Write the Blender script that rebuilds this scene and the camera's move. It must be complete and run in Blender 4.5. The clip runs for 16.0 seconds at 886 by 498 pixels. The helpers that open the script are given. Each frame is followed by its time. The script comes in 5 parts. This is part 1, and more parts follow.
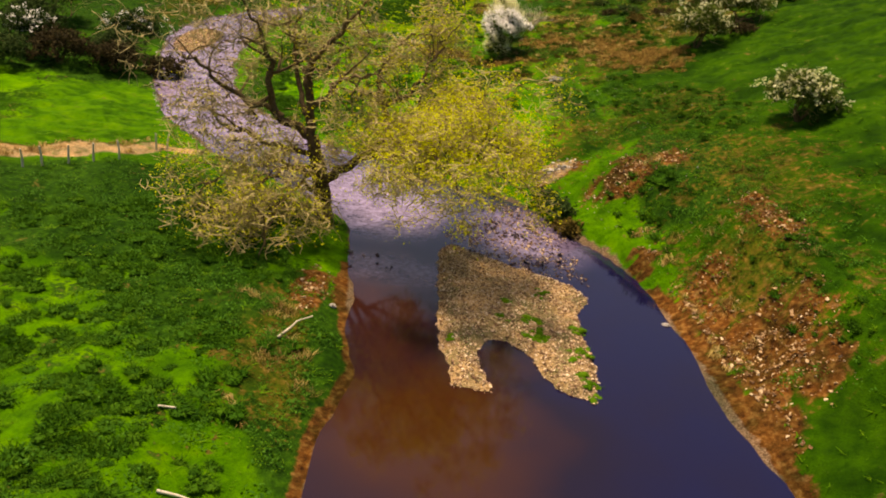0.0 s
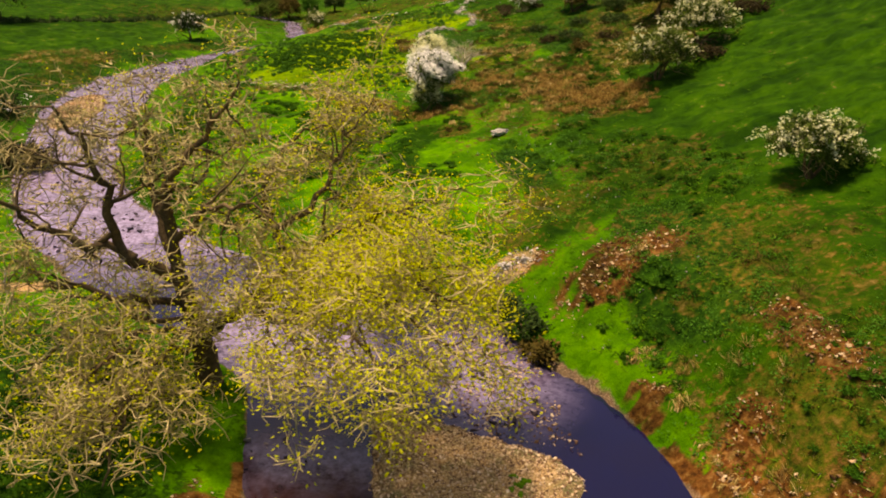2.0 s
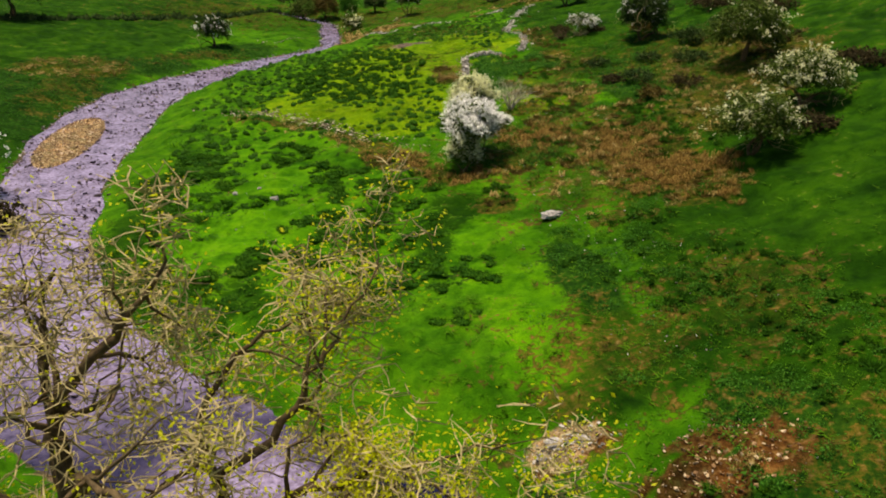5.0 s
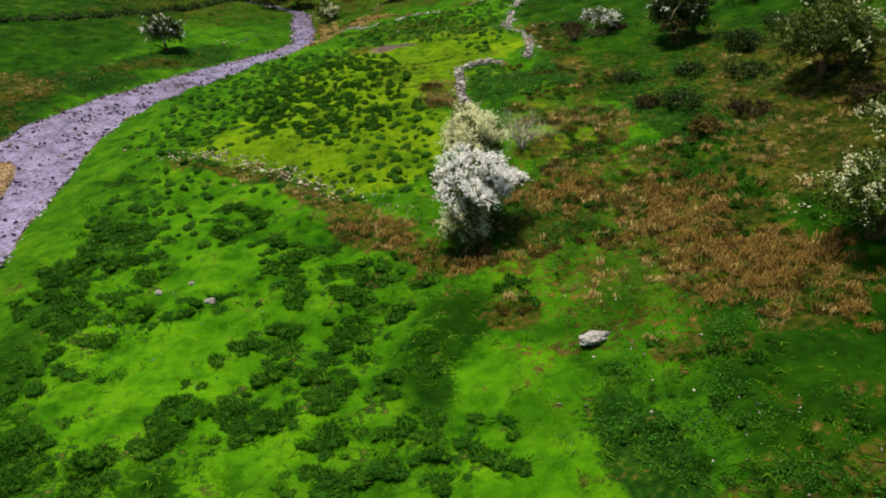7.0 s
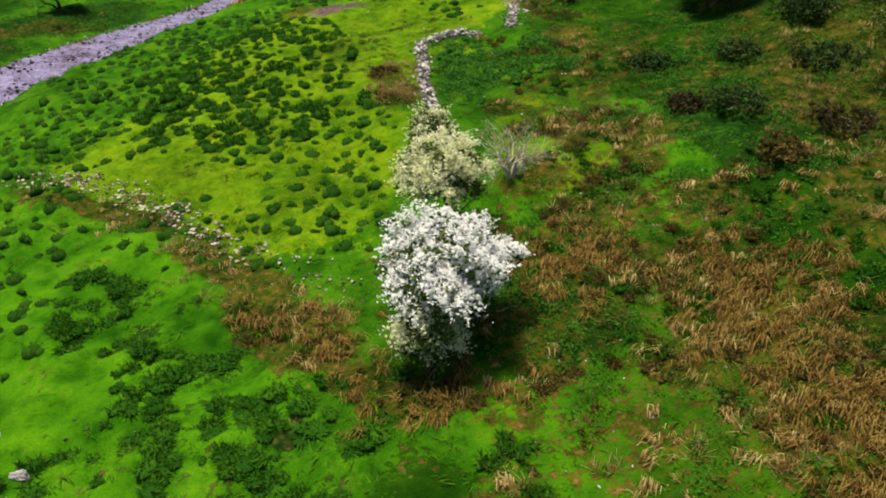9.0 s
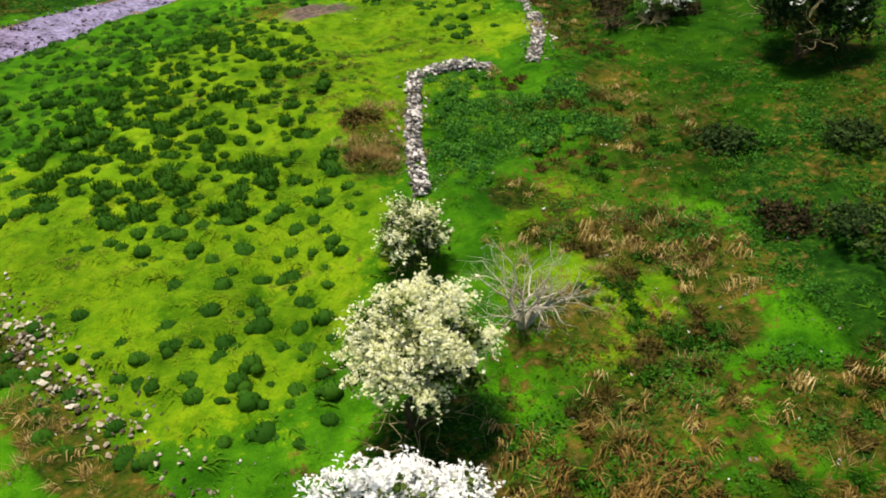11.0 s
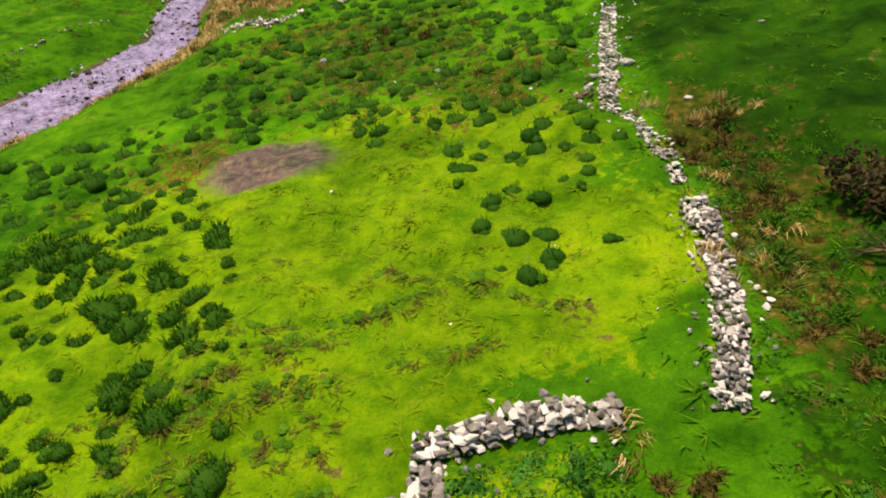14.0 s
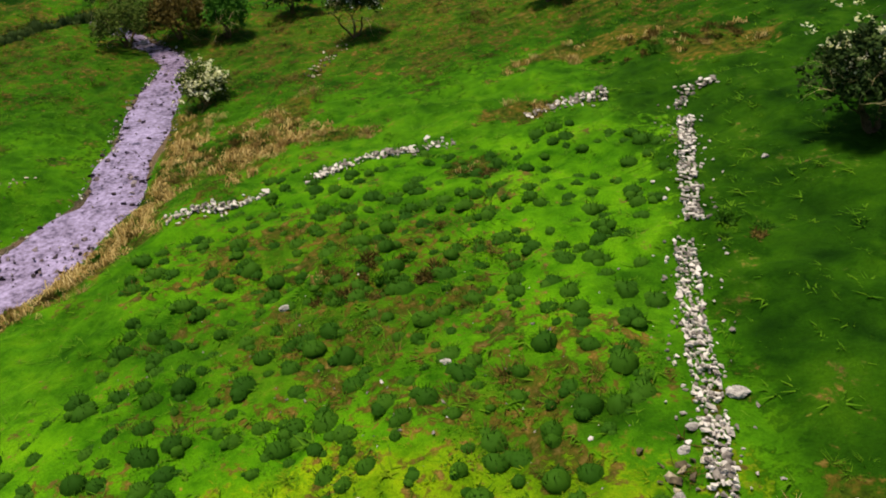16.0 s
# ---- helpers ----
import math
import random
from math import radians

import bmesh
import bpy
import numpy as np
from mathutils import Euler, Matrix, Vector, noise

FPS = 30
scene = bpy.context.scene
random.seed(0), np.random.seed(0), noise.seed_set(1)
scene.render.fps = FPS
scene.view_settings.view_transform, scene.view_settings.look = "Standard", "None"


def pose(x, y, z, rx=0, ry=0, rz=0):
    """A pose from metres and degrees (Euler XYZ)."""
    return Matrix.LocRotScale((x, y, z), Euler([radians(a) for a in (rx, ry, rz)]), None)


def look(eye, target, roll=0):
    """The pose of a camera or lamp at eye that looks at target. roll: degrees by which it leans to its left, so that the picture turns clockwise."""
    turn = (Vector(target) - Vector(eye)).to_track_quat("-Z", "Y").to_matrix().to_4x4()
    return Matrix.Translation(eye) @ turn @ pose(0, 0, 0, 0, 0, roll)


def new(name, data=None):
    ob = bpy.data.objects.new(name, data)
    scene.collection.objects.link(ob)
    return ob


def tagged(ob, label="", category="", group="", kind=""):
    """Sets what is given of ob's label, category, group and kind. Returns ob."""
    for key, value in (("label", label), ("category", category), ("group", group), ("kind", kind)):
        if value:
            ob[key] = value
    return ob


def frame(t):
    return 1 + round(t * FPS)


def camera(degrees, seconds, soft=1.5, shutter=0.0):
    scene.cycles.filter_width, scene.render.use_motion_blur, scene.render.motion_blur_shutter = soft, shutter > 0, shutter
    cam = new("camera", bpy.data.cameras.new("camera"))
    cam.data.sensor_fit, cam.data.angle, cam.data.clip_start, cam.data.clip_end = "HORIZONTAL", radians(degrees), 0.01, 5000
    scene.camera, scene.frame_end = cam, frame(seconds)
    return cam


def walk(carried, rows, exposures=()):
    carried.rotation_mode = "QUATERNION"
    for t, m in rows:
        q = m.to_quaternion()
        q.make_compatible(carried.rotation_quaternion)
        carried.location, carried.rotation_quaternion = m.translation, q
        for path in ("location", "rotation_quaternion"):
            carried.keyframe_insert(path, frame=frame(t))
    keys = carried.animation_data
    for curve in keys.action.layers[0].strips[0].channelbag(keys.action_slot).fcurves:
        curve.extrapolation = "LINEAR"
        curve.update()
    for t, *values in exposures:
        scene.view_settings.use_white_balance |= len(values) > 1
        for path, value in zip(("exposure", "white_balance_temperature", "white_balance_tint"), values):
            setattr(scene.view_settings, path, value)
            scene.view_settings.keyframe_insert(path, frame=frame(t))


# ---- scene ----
cam = camera(56.62, 16.0, soft=1.9)
PATH = [
    (0, (0.593, -0.272, 18.155), (0.654, 1.594, 17.437), 6.37),
    (0.5, (0.578, 3.343, 18.456), (0.685, 5.209, 17.744), 4.58),
    (1, (1.109, 6.845, 19.053), (1.240, 8.712, 18.348), 2.24),
    (1.5, (1.277, 10.341, 19.295), (1.444, 12.210, 18.601), 1.89),
    (2, (1.719, 13.602, 19.496), (1.896, 15.474, 18.817), 1.85),
    (2.5, (2.225, 16.577, 19.731), (2.392, 18.454, 19.063), 1.95),
    (3, (2.424, 18.978, 20.169), (2.573, 20.858, 19.503), 2.03),
    (3.5, (2.692, 21.143, 20.658), (2.812, 23.022, 19.986), 2.32),
    (4, (2.798, 23.237, 21.009), (2.896, 25.113, 20.323), 3.27),
    (4.2, (2.797, 24.109, 21.203), (2.888, 25.983, 20.510), 3.59),
    (6.3, (2.780, 35.799, 24.873), (2.848, 37.643, 24.101), 2.88),
    (6.5, (2.901, 38.219, 24.743), (2.977, 40.060, 23.964), 2.54),
    (7, (3.225, 44.134, 24.348), (3.323, 45.966, 23.550), 1.71),
    (7.5, (3.540, 49.574, 24.007), (3.662, 51.392, 23.184), 0.93),
    (8, (3.898, 54.593, 23.691), (4.035, 56.394, 22.833), 0.07),
    (8.2, (4.081, 56.414, 23.697), (4.221, 58.204, 22.815), -0.24),
    (10.3, (5.654, 70.103, 23.239), (5.869, 71.842, 22.276), 5.88),
    (10.5, (5.826, 71.832, 23.377), (6.031, 73.566, 22.402), 5.78),
    (11, (6.285, 76.123, 23.321), (6.456, 77.850, 22.327), 5.32),
    (11.5, (6.711, 80.662, 23.000), (6.854, 82.386, 21.997), 5.02),
    (12, (7.215, 85.946, 22.679), (7.340, 87.669, 21.672), 5.08),
    (12.5, (7.763, 90.887, 22.217), (7.861, 92.616, 21.216), 5.50),
    (13, (8.365, 95.846, 22.036), (8.411, 97.566, 21.016), 4.65),
    (13.5, (8.709, 100.528, 22.055), (8.703, 102.222, 20.992), 2.22),
    (14, (8.415, 104.862, 22.442), (8.402, 106.553, 21.373), -0.09),
    (14.5, (8.661, 109.501, 22.997), (8.650, 111.204, 21.947), -1.27),
    (15, (9.124, 112.945, 23.464), (9.128, 114.680, 22.469), 1.59),
    (15.5, (8.920, 116.312, 24.206), (8.928, 118.059, 23.232), 3.04),
    (16, (8.017, 119.191, 24.785), (8.007, 120.930, 23.796), 0.01),
]
EXPOSURES = [(0, 0.26, 9200, 22), (2.5, 0.26, 9200, 22), (4, 0.08, 8200, 17), (6.3, -0.06, 6800, 9), (8.2, -0.04, 6700, 8), (10.5, 0.24, 6600, 10), (12, 0.18, 6700, 10), (13.5, 0.28, 7400, 15), (14.5, 0.20, 7200, 14), (16, 0.04, 7000, 12)]
walk(cam, [(t, look(eye, target, roll)) for t, eye, target, roll in PATH], EXPOSURES)

# ---- light ----
world = bpy.data.worlds.new("sky")
scene.world = world
world.use_nodes = True
wn = world.node_tree.nodes
sky = wn.new("ShaderNodeTexSky")
sky.sky_type = "NISHITA"
sky.sun_disc = False
SUN_DIR = Vector((-0.24, 0.14, 0.96)).normalized()
sky.sun_elevation = math.asin(SUN_DIR.z)
sky.sun_rotation = math.atan2(SUN_DIR.x, SUN_DIR.y)
sky.air_density, sky.dust_density, sky.ozone_density = 1.0, 2.6, 3.0
world.node_tree.links.new(sky.outputs[0], wn["Background"].inputs[0])
wn["Background"].inputs[1].default_value = 0.105
sun_data = bpy.data.lights.new("sun", "SUN")
sun_data.energy, sun_data.angle, sun_data.color = 4.6, radians(9.0), (1.0, 0.91, 0.74)
sun = new("sun", sun_data)
sun.matrix_world = look(SUN_DIR * 100, (0, 0, 0))


# ---- materials ----
def material(name, rough=0.9, spec=0.2):
    m = bpy.data.materials.new(name)
    m.use_nodes = True
    t = m.node_tree
    b = t.nodes["Principled BSDF"]
    b.inputs["Roughness"].default_value = rough
    b.inputs["Specular IOR Level"].default_value = spec
    return m, t, b


def noise_node(t, scale, detail=4.0, rough=0.55, vector=None):
    n = t.nodes.new("ShaderNodeTexNoise")
    n.inputs["Scale"].default_value, n.inputs["Detail"].default_value, n.inputs["Roughness"].default_value = scale, detail, rough
    if vector is not None:
        t.links.new(vector, n.inputs["Vector"])
    return n.outputs["Fac"]


def ramp(t, fac, stops):
    r = t.nodes.new("ShaderNodeValToRGB")
    while len(r.color_ramp.elements) < len(stops):
        r.color_ramp.elements.new(0.5)
    for e, (p, c) in zip(r.color_ramp.elements, stops):
        e.position = p
        e.color = (*c, 1) if len(c) == 3 else c
    t.links.new(fac, r.inputs[0])
    return r.outputs[0]


def mix(t, fac, a, b, mode="MIX"):
    n = t.nodes.new("ShaderNodeMix")
    n.data_type, n.blend_type = "RGBA", mode
    for value, socket in ((fac, n.inputs[0]), (a, n.inputs[6]), (b, n.inputs[7])):
        if isinstance(value, (int, float)):
            socket.default_value = value
        elif isinstance(value, tuple):
            socket.default_value = (*value, 1)
        else:
            t.links.new(value, socket)
    return n.outputs[2]


def calc(t, op, a, b=0.0):
    n = t.nodes.new("ShaderNodeMath")
    n.operation = op
    n.use_clamp = op in ("ADD", "SUBTRACT", "MULTIPLY_ADD")
    for value, socket in ((a, n.inputs[0]), (b, n.inputs[1])):
        if isinstance(value, (int, float)):
            socket.default_value = value
        else:
            t.links.new(value, socket)
    return n.outputs[0]


def bump(t, b, height, strength=0.5, distance=0.1):
    n = t.nodes.new("ShaderNodeBump")
    n.inputs["Strength"].default_value, n.inputs["Distance"].default_value = strength, distance
    t.links.new(height, n.inputs["Height"])
    t.links.new(n.outputs[0], b.inputs["Normal"])


def position(t):
    return t.nodes.new("ShaderNodeNewGeometry").outputs["Position"]


def attribute(t, name):
    n = t.nodes.new("ShaderNodeAttribute")
    n.attribute_name = name
    return n.outputs["Fac"]


def ground_material():
    m, t, b = material("meadow", 0.95, 0.04)
    p = position(t)
    big, mid, fine, grain = noise_node(t, 0.09, 4, 0.6, p), noise_node(t, 0.5, 5, 0.6, p), noise_node(t, 3.0, 4, 0.6, p), noise_node(t, 14.0, 3, 0.6, p)
    green = ramp(t, mid, [(0.30, (0.026, 0.105, 0.003)), (0.5, (0.052, 0.185, 0.004)), (0.7, (0.100, 0.255, 0.005))])
    lime = ramp(t, calc(t, "ADD", calc(t, "MULTIPLY", mid, 0.6), calc(t, "MULTIPLY", fine, 0.4)),
                [(0.33, (0.085, 0.215, 0.004)), (0.5, (0.145, 0.275, 0.005)), (0.66, (0.215, 0.325, 0.006))])
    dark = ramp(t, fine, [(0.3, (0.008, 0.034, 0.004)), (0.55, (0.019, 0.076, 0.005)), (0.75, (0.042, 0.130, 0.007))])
    fresh = ramp(t, mid, [(0.3, (0.042, 0.172, 0.003)), (0.5, (0.070, 0.236, 0.004)), (0.7, (0.108, 0.290, 0.006))])
    # deeper green grass, darkened further to carry lens vignetting
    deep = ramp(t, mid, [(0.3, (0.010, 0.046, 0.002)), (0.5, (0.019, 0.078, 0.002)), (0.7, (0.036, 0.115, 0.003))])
    tawny = ramp(t, fine, [(0.30, (0.018, 0.030, 0.004)), (0.45, (0.046, 0.078, 0.006)), (0.58, (0.098, 0.082, 0.012)), (0.74, (0.22, 0.15, 0.040))])
    soil = ramp(t, fine, [(0.3, (0.034, 0.013, 0.005)), (0.5, (0.115, 0.048, 0.013)), (0.7, (0.23, 0.125, 0.042))])
    mud = ramp(t, fine, [(0.3, (0.075, 0.052, 0.055)), (0.52, (0.135, 0.100, 0.100)), (0.72, (0.23, 0.20, 0.12))])
    bed = ramp(t, grain, [(0.3, (0.06, 0.040, 0.026)), (0.55, (0.17, 0.12, 0.085)), (0.75, (0.30, 0.24, 0.20))])
    gravelly = ramp(t, grain, [(0.3, (0.20, 0.12, 0.06)), (0.5, (0.40, 0.27, 0.15)), (0.72, (0.60, 0.45, 0.29))])
    edge = calc(t, "SUBTRACT", calc(t, "ADD", calc(t, "MULTIPLY", mid, 0.7), calc(t, "MULTIPLY", fine, 0.5)), 0.6)
    colour = green
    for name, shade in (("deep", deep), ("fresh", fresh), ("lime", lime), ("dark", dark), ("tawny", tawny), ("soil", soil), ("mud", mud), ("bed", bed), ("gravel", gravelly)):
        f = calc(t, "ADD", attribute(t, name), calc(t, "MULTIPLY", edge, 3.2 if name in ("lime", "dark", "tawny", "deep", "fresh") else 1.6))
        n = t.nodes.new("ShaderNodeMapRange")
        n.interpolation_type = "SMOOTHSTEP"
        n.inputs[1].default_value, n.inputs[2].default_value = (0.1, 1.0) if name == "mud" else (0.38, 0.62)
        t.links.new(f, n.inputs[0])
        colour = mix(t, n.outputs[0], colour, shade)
    tone = ramp(t, big, [(0.32, (0.66, 0.72, 0.7)), (0.68, (1.10, 1.06, 1.0))])
    colour = mix(t, 1.0, colour, tone, "MULTIPLY")
    patch = noise_node(t, 0.28, 5, 0.65, p)
    tone = ramp(t, patch, [(0.36, (0.46, 0.58, 0.50)), (0.5, (0.95, 0.97, 0.95)), (0.66, (1.18, 1.10, 1.0))])
    colour = mix(t, 1.0, colour, tone, "MULTIPLY")
    clump = noise_node(t, 1.15, 4, 0.6, p)
    tone = ramp(t, clump, [(0.36, (0.58, 0.70, 0.60)), (0.48, (0.96, 0.97, 0.95)), (0.66, (1.20, 1.12, 1.0))])
    colour = mix(t, 1.0, colour, tone, "MULTIPLY")
    tone = ramp(t, grain, [(0.3, (0.80, 0.80, 0.80)), (0.7, (1.14, 1.14, 1.14))])
    colour = mix(t, 1.0, colour, tone, "MULTIPLY")
    t.links.new(colour, b.inputs["Base Color"])
    bump(t, b, calc(t, "ADD", calc(t, "MULTIPLY", fine, 0.7), calc(t, "MULTIPLY", grain, 0.3)), 0.8, 0.22)
    return m


def leaf_material(name, stops, rough=0.75, through_light=0.25):
    m, t, b = material(name, rough, 0.06)
    g = t.nodes.new("ShaderNodeNewGeometry")
    r = g.outputs["Random Per Island"]
    n = noise_node(t, 0.9, 3, 0.6, g.outputs["Position"])
    f = calc(t, "ADD", calc(t, "MULTIPLY", r, 0.55), calc(t, "MULTIPLY", n, 0.45))
    c = ramp(t, f, stops)
    t.links.new(c, b.inputs["Base Color"])
    if through_light:
        d = t.nodes.new("ShaderNodeBsdfTranslucent")
        t.links.new(c, d.inputs[0])
        s = t.nodes.new("ShaderNodeMixShader")
        s.inputs[0].default_value = through_light
        t.links.new(b.outputs[0], s.inputs[1])
        t.links.new(d.outputs[0], s.inputs[2])
        t.links.new(s.outputs[0], t.nodes["Material Output"].inputs[0])
    return m


def bark_material(name, dark, light):
    m, t, b = material(name, 0.9, 0.2)
    p = position(t)
    n = noise_node(t, 6.0, 5, 0.65, p)
    big = noise_node(t, 0.8, 3, 0.6, p)
    t.links.new(ramp(t, calc(t, "ADD", calc(t, "MULTIPLY", n, 0.6), calc(t, "MULTIPLY", big, 0.4)), [(0.35, dark), (0.65, light)]), b.inputs["Base Color"])
    bump(t, b, n, 0.6, 0.05)
    return m


def stone_material(name, stops):
    m, t, b = material(name, 0.85, 0.3)
    p = position(t)
    o = t.nodes.new("ShaderNodeObjectInfo").outputs["Random"]
    r = t.nodes.new("ShaderNodeNewGeometry").outputs["Random Per Island"]
    n = noise_node(t, 5.0, 5, 0.65, p)
    f = calc(t, "ADD", calc(t, "MULTIPLY", n, 0.5), calc(t, "MULTIPLY", calc(t, "FRACT", calc(t, "ADD", o, r)), 0.5))
    t.links.new(ramp(t, f, stops), b.inputs["Base Color"])
    bump(t, b, noise_node(t, 18.0, 4, 0.6, p), 0.5, 0.03)
    return m


def water_material():
    m, t, b = material("stream_water", 0.04, 1.0)
    p = position(t)
    b.inputs["IOR"].default_value = 1.33
    ripple = noise_node(t, 2.2, 3, 0.5, p)
    chop = noise_node(t, 3.4, 5, 0.7, p)
    riffle_sheen = attribute(t, "riffle_sheen")
    depth = calc(t, "ADD", calc(t, "MULTIPLY", noise_node(t, 0.25, 3, 0.5, p), 0.4), calc(t, "MULTIPLY", attribute(t, "silt"), 0.6))
    deep = ramp(t, depth, [(0.18, (0.005, 0.004, 0.034)), (0.42, (0.009, 0.004, 0.014)), (0.75, (0.040, 0.012, 0.004))])
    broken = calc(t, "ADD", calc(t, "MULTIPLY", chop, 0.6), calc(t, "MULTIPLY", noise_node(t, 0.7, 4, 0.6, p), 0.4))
    # pale lilac stops put the sky's reflection on broken water into the colour
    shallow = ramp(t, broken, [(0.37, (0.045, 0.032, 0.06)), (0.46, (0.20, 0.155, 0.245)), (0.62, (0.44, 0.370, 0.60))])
    t.links.new(mix(t, riffle_sheen, deep, shallow), b.inputs["Base Color"])
    rough = t.nodes.new("ShaderNodeMapRange")
    rough.inputs[3].default_value, rough.inputs[4].default_value = 0.04, 0.16
    t.links.new(riffle_sheen, rough.inputs[0])
    t.links.new(rough.outputs[0], b.inputs["Roughness"])
    n = t.nodes.new("ShaderNodeBump")
    n.inputs["Distance"].default_value = 0.05
    s = t.nodes.new("ShaderNodeMapRange")
    s.inputs[3].default_value, s.inputs[4].default_value = 0.06, 0.7
    t.links.new(riffle_sheen, s.inputs[0])
    t.links.new(s.outputs[0], n.inputs["Strength"])
    t.links.new(calc(t, "ADD", calc(t, "MULTIPLY", ripple, 0.5), calc(t, "MULTIPLY", chop, 0.5)), n.inputs["Height"])
    t.links.new(n.outputs[0], b.inputs["Normal"])
    return m


MEADOW = ground_material()
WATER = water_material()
RUSH = leaf_material("rush_blades", [(0.2, (0.018, 0.075, 0.005)), (0.5, (0.028, 0.100, 0.006)), (0.8, (0.044, 0.135, 0.008))])
GRASS = leaf_material("grass_blades", [(0.2, (0.042, 0.14, 0.005)), (0.5, (0.070, 0.190, 0.007)), (0.8, (0.11, 0.24, 0.010))])
LIME_GRASS = leaf_material("short_grass_blades", [(0.2, (0.10, 0.19, 0.005)), (0.5, (0.14, 0.24, 0.006)), (0.8, (0.19, 0.28, 0.008))])
STRAW = leaf_material("dead_grass_blades", [(0.2, (0.10, 0.060, 0.016)), (0.45, (0.26, 0.175, 0.050)), (0.65, (0.48, 0.36, 0.13)), (0.88, (0.74, 0.62, 0.32))])
TUSSOCK_GRASS = leaf_material("tussock_blades", [(0.2, (0.014, 0.070, 0.004)), (0.5, (0.030, 0.118, 0.006)), (0.8, (0.060, 0.170, 0.008))])
HERB = leaf_material("nettle_leaves", [(0.2, (0.026, 0.110, 0.010)), (0.5, (0.042, 0.155, 0.014)), (0.8, (0.070, 0.205, 0.020))])
BLOSSOM = leaf_material("white_blossom", [(0.15, (0.84, 0.83, 0.78)), (0.5, (0.91, 0.91, 0.89)), (0.8, (0.94, 0.94, 0.93))], 0.6, 0.25)
CREAM = leaf_material("cream_blossom", [(0.15, (0.62, 0.65, 0.25)), (0.45, (0.82, 0.83, 0.50)), (0.75, (0.93, 0.93, 0.76))], 0.6, 0.4)
HAW_LEAF = leaf_material("hawthorn_leaves", [(0.2, (0.030, 0.060, 0.010)), (0.5, (0.070, 0.120, 0.018)), (0.8, (0.14, 0.19, 0.035))])
DARK_LEAF = leaf_material("shaded_leaves", [(0.2, (0.014, 0.034, 0.009)), (0.5, (0.034, 0.068, 0.016)), (0.8, (0.07, 0.115, 0.028))])
SPRING_LEAF = leaf_material("young_leaves", [(0.2, (0.42, 0.46, 0.010)), (0.5, (0.60, 0.64, 0.018)), (0.8, (0.76, 0.78, 0.06))], 0.7, 0.55)
NETTLE = leaf_material("bright_nettle_leaves", [(0.25, (0.016, 0.085, 0.010)), (0.5, (0.044, 0.172, 0.018)), (0.75, (0.10, 0.26, 0.024))])
BRACKEN = leaf_material("old_bracken", [(0.2, (0.050, 0.042, 0.010)), (0.5, (0.095, 0.075, 0.016)), (0.8, (0.17, 0.12, 0.03))])
HEATHER = leaf_material("brown_scrub", [(0.2, (0.018, 0.017, 0.008)), (0.5, (0.042, 0.034, 0.014)), (0.8, (0.085, 0.065, 0.026))])
GOLD = leaf_material("golden_moor_grass", [(0.2, (0.070, 0.040, 0.009)), (0.5, (0.18, 0.11, 0.026)), (0.8, (0.38, 0.26, 0.075))])
BARK = bark_material("grey_bark", (0.040, 0.026, 0.014), (0.17, 0.12, 0.060))
TWIG = bark_material("pale_twigs", (0.24, 0.19, 0.08), (0.56, 0.47, 0.24))
DEADWOOD = bark_material("bleached_wood", (0.36, 0.32, 0.24), (0.72, 0.67, 0.55))
STONE = stone_material("lichen_stone", [(0.2, (0.13, 0.115, 0.10)), (0.38, (0.33, 0.30, 0.275)), (0.55, (0.50, 0.465, 0.43)), (0.78, (0.70, 0.66, 0.62))])
ROCK = bark_material("weathered_rock", (0.13, 0.12, 0.11), (0.60, 0.57, 0.54))
PEBBLE = stone_material("river_gravel", [(0.25, (0.15, 0.080, 0.045)), (0.42, (0.42, 0.265, 0.15)), (0.60, (0.64, 0.46, 0.29)), (0.8, (0.80, 0.68, 0.51))])
PALE_STONE = stone_material("pale_lichen_stone", [(0.25, (0.12, 0.11, 0.10)), (0.42, (0.30, 0.28, 0.27)), (0.55, (0.48, 0.46, 0.43)), (0.75, (0.66, 0.64, 0.61))])
BANK_STONE = stone_material("red_bank_stones", [(0.25, (0.09, 0.045, 0.020)), (0.42, (0.26, 0.145, 0.065)), (0.58, (0.46, 0.31, 0.17)), (0.8, (0.70, 0.57, 0.39))])
RUBBLE = stone_material("tan_rubble", [(0.22, (0.07, 0.055, 0.032)), (0.42, (0.20, 0.165, 0.10)), (0.58, (0.38, 0.33, 0.23)), (0.8, (0.68, 0.63, 0.52))])
BED_STONE = stone_material("wet_stones", [(0.25, (0.03, 0.020, 0.025)), (0.5, (0.10, 0.072, 0.080)), (0.75, (0.30, 0.25, 0.26))])

# ---- the lie of the land ----
# centre of the stream and half its width, going upstream
STREAM = [(7.0, -40, 9.0), (6.6, 10, 9.0), (6.3, 24, 8.8), (6.5, 30, 7.9), (5.6, 36.5, 8.3), (4.8, 42, 8.0), (2.2, 49, 6.6), (-5, 55.2, 4.6), (-12.3, 61, 4.4),
          (-18.3, 69.5, 4.1), (-22.4, 79, 3.8), (-25.2, 90, 4.0), (-26.9, 100, 4.7), (-27.8, 110, 4.8), (-27.6, 119, 4.0), (-25.6, 127.5, 3.3), (-18.2, 142.3, 2.9),
          (-12.5, 152, 2.5), (-10.6, 159, 1.75), (-11.2, 166.5, 1.8), (-12.9, 176, 1.5), (-13.2, 183, 1.1), (-19, 190, 0.9), (-25, 195, 0.5)]
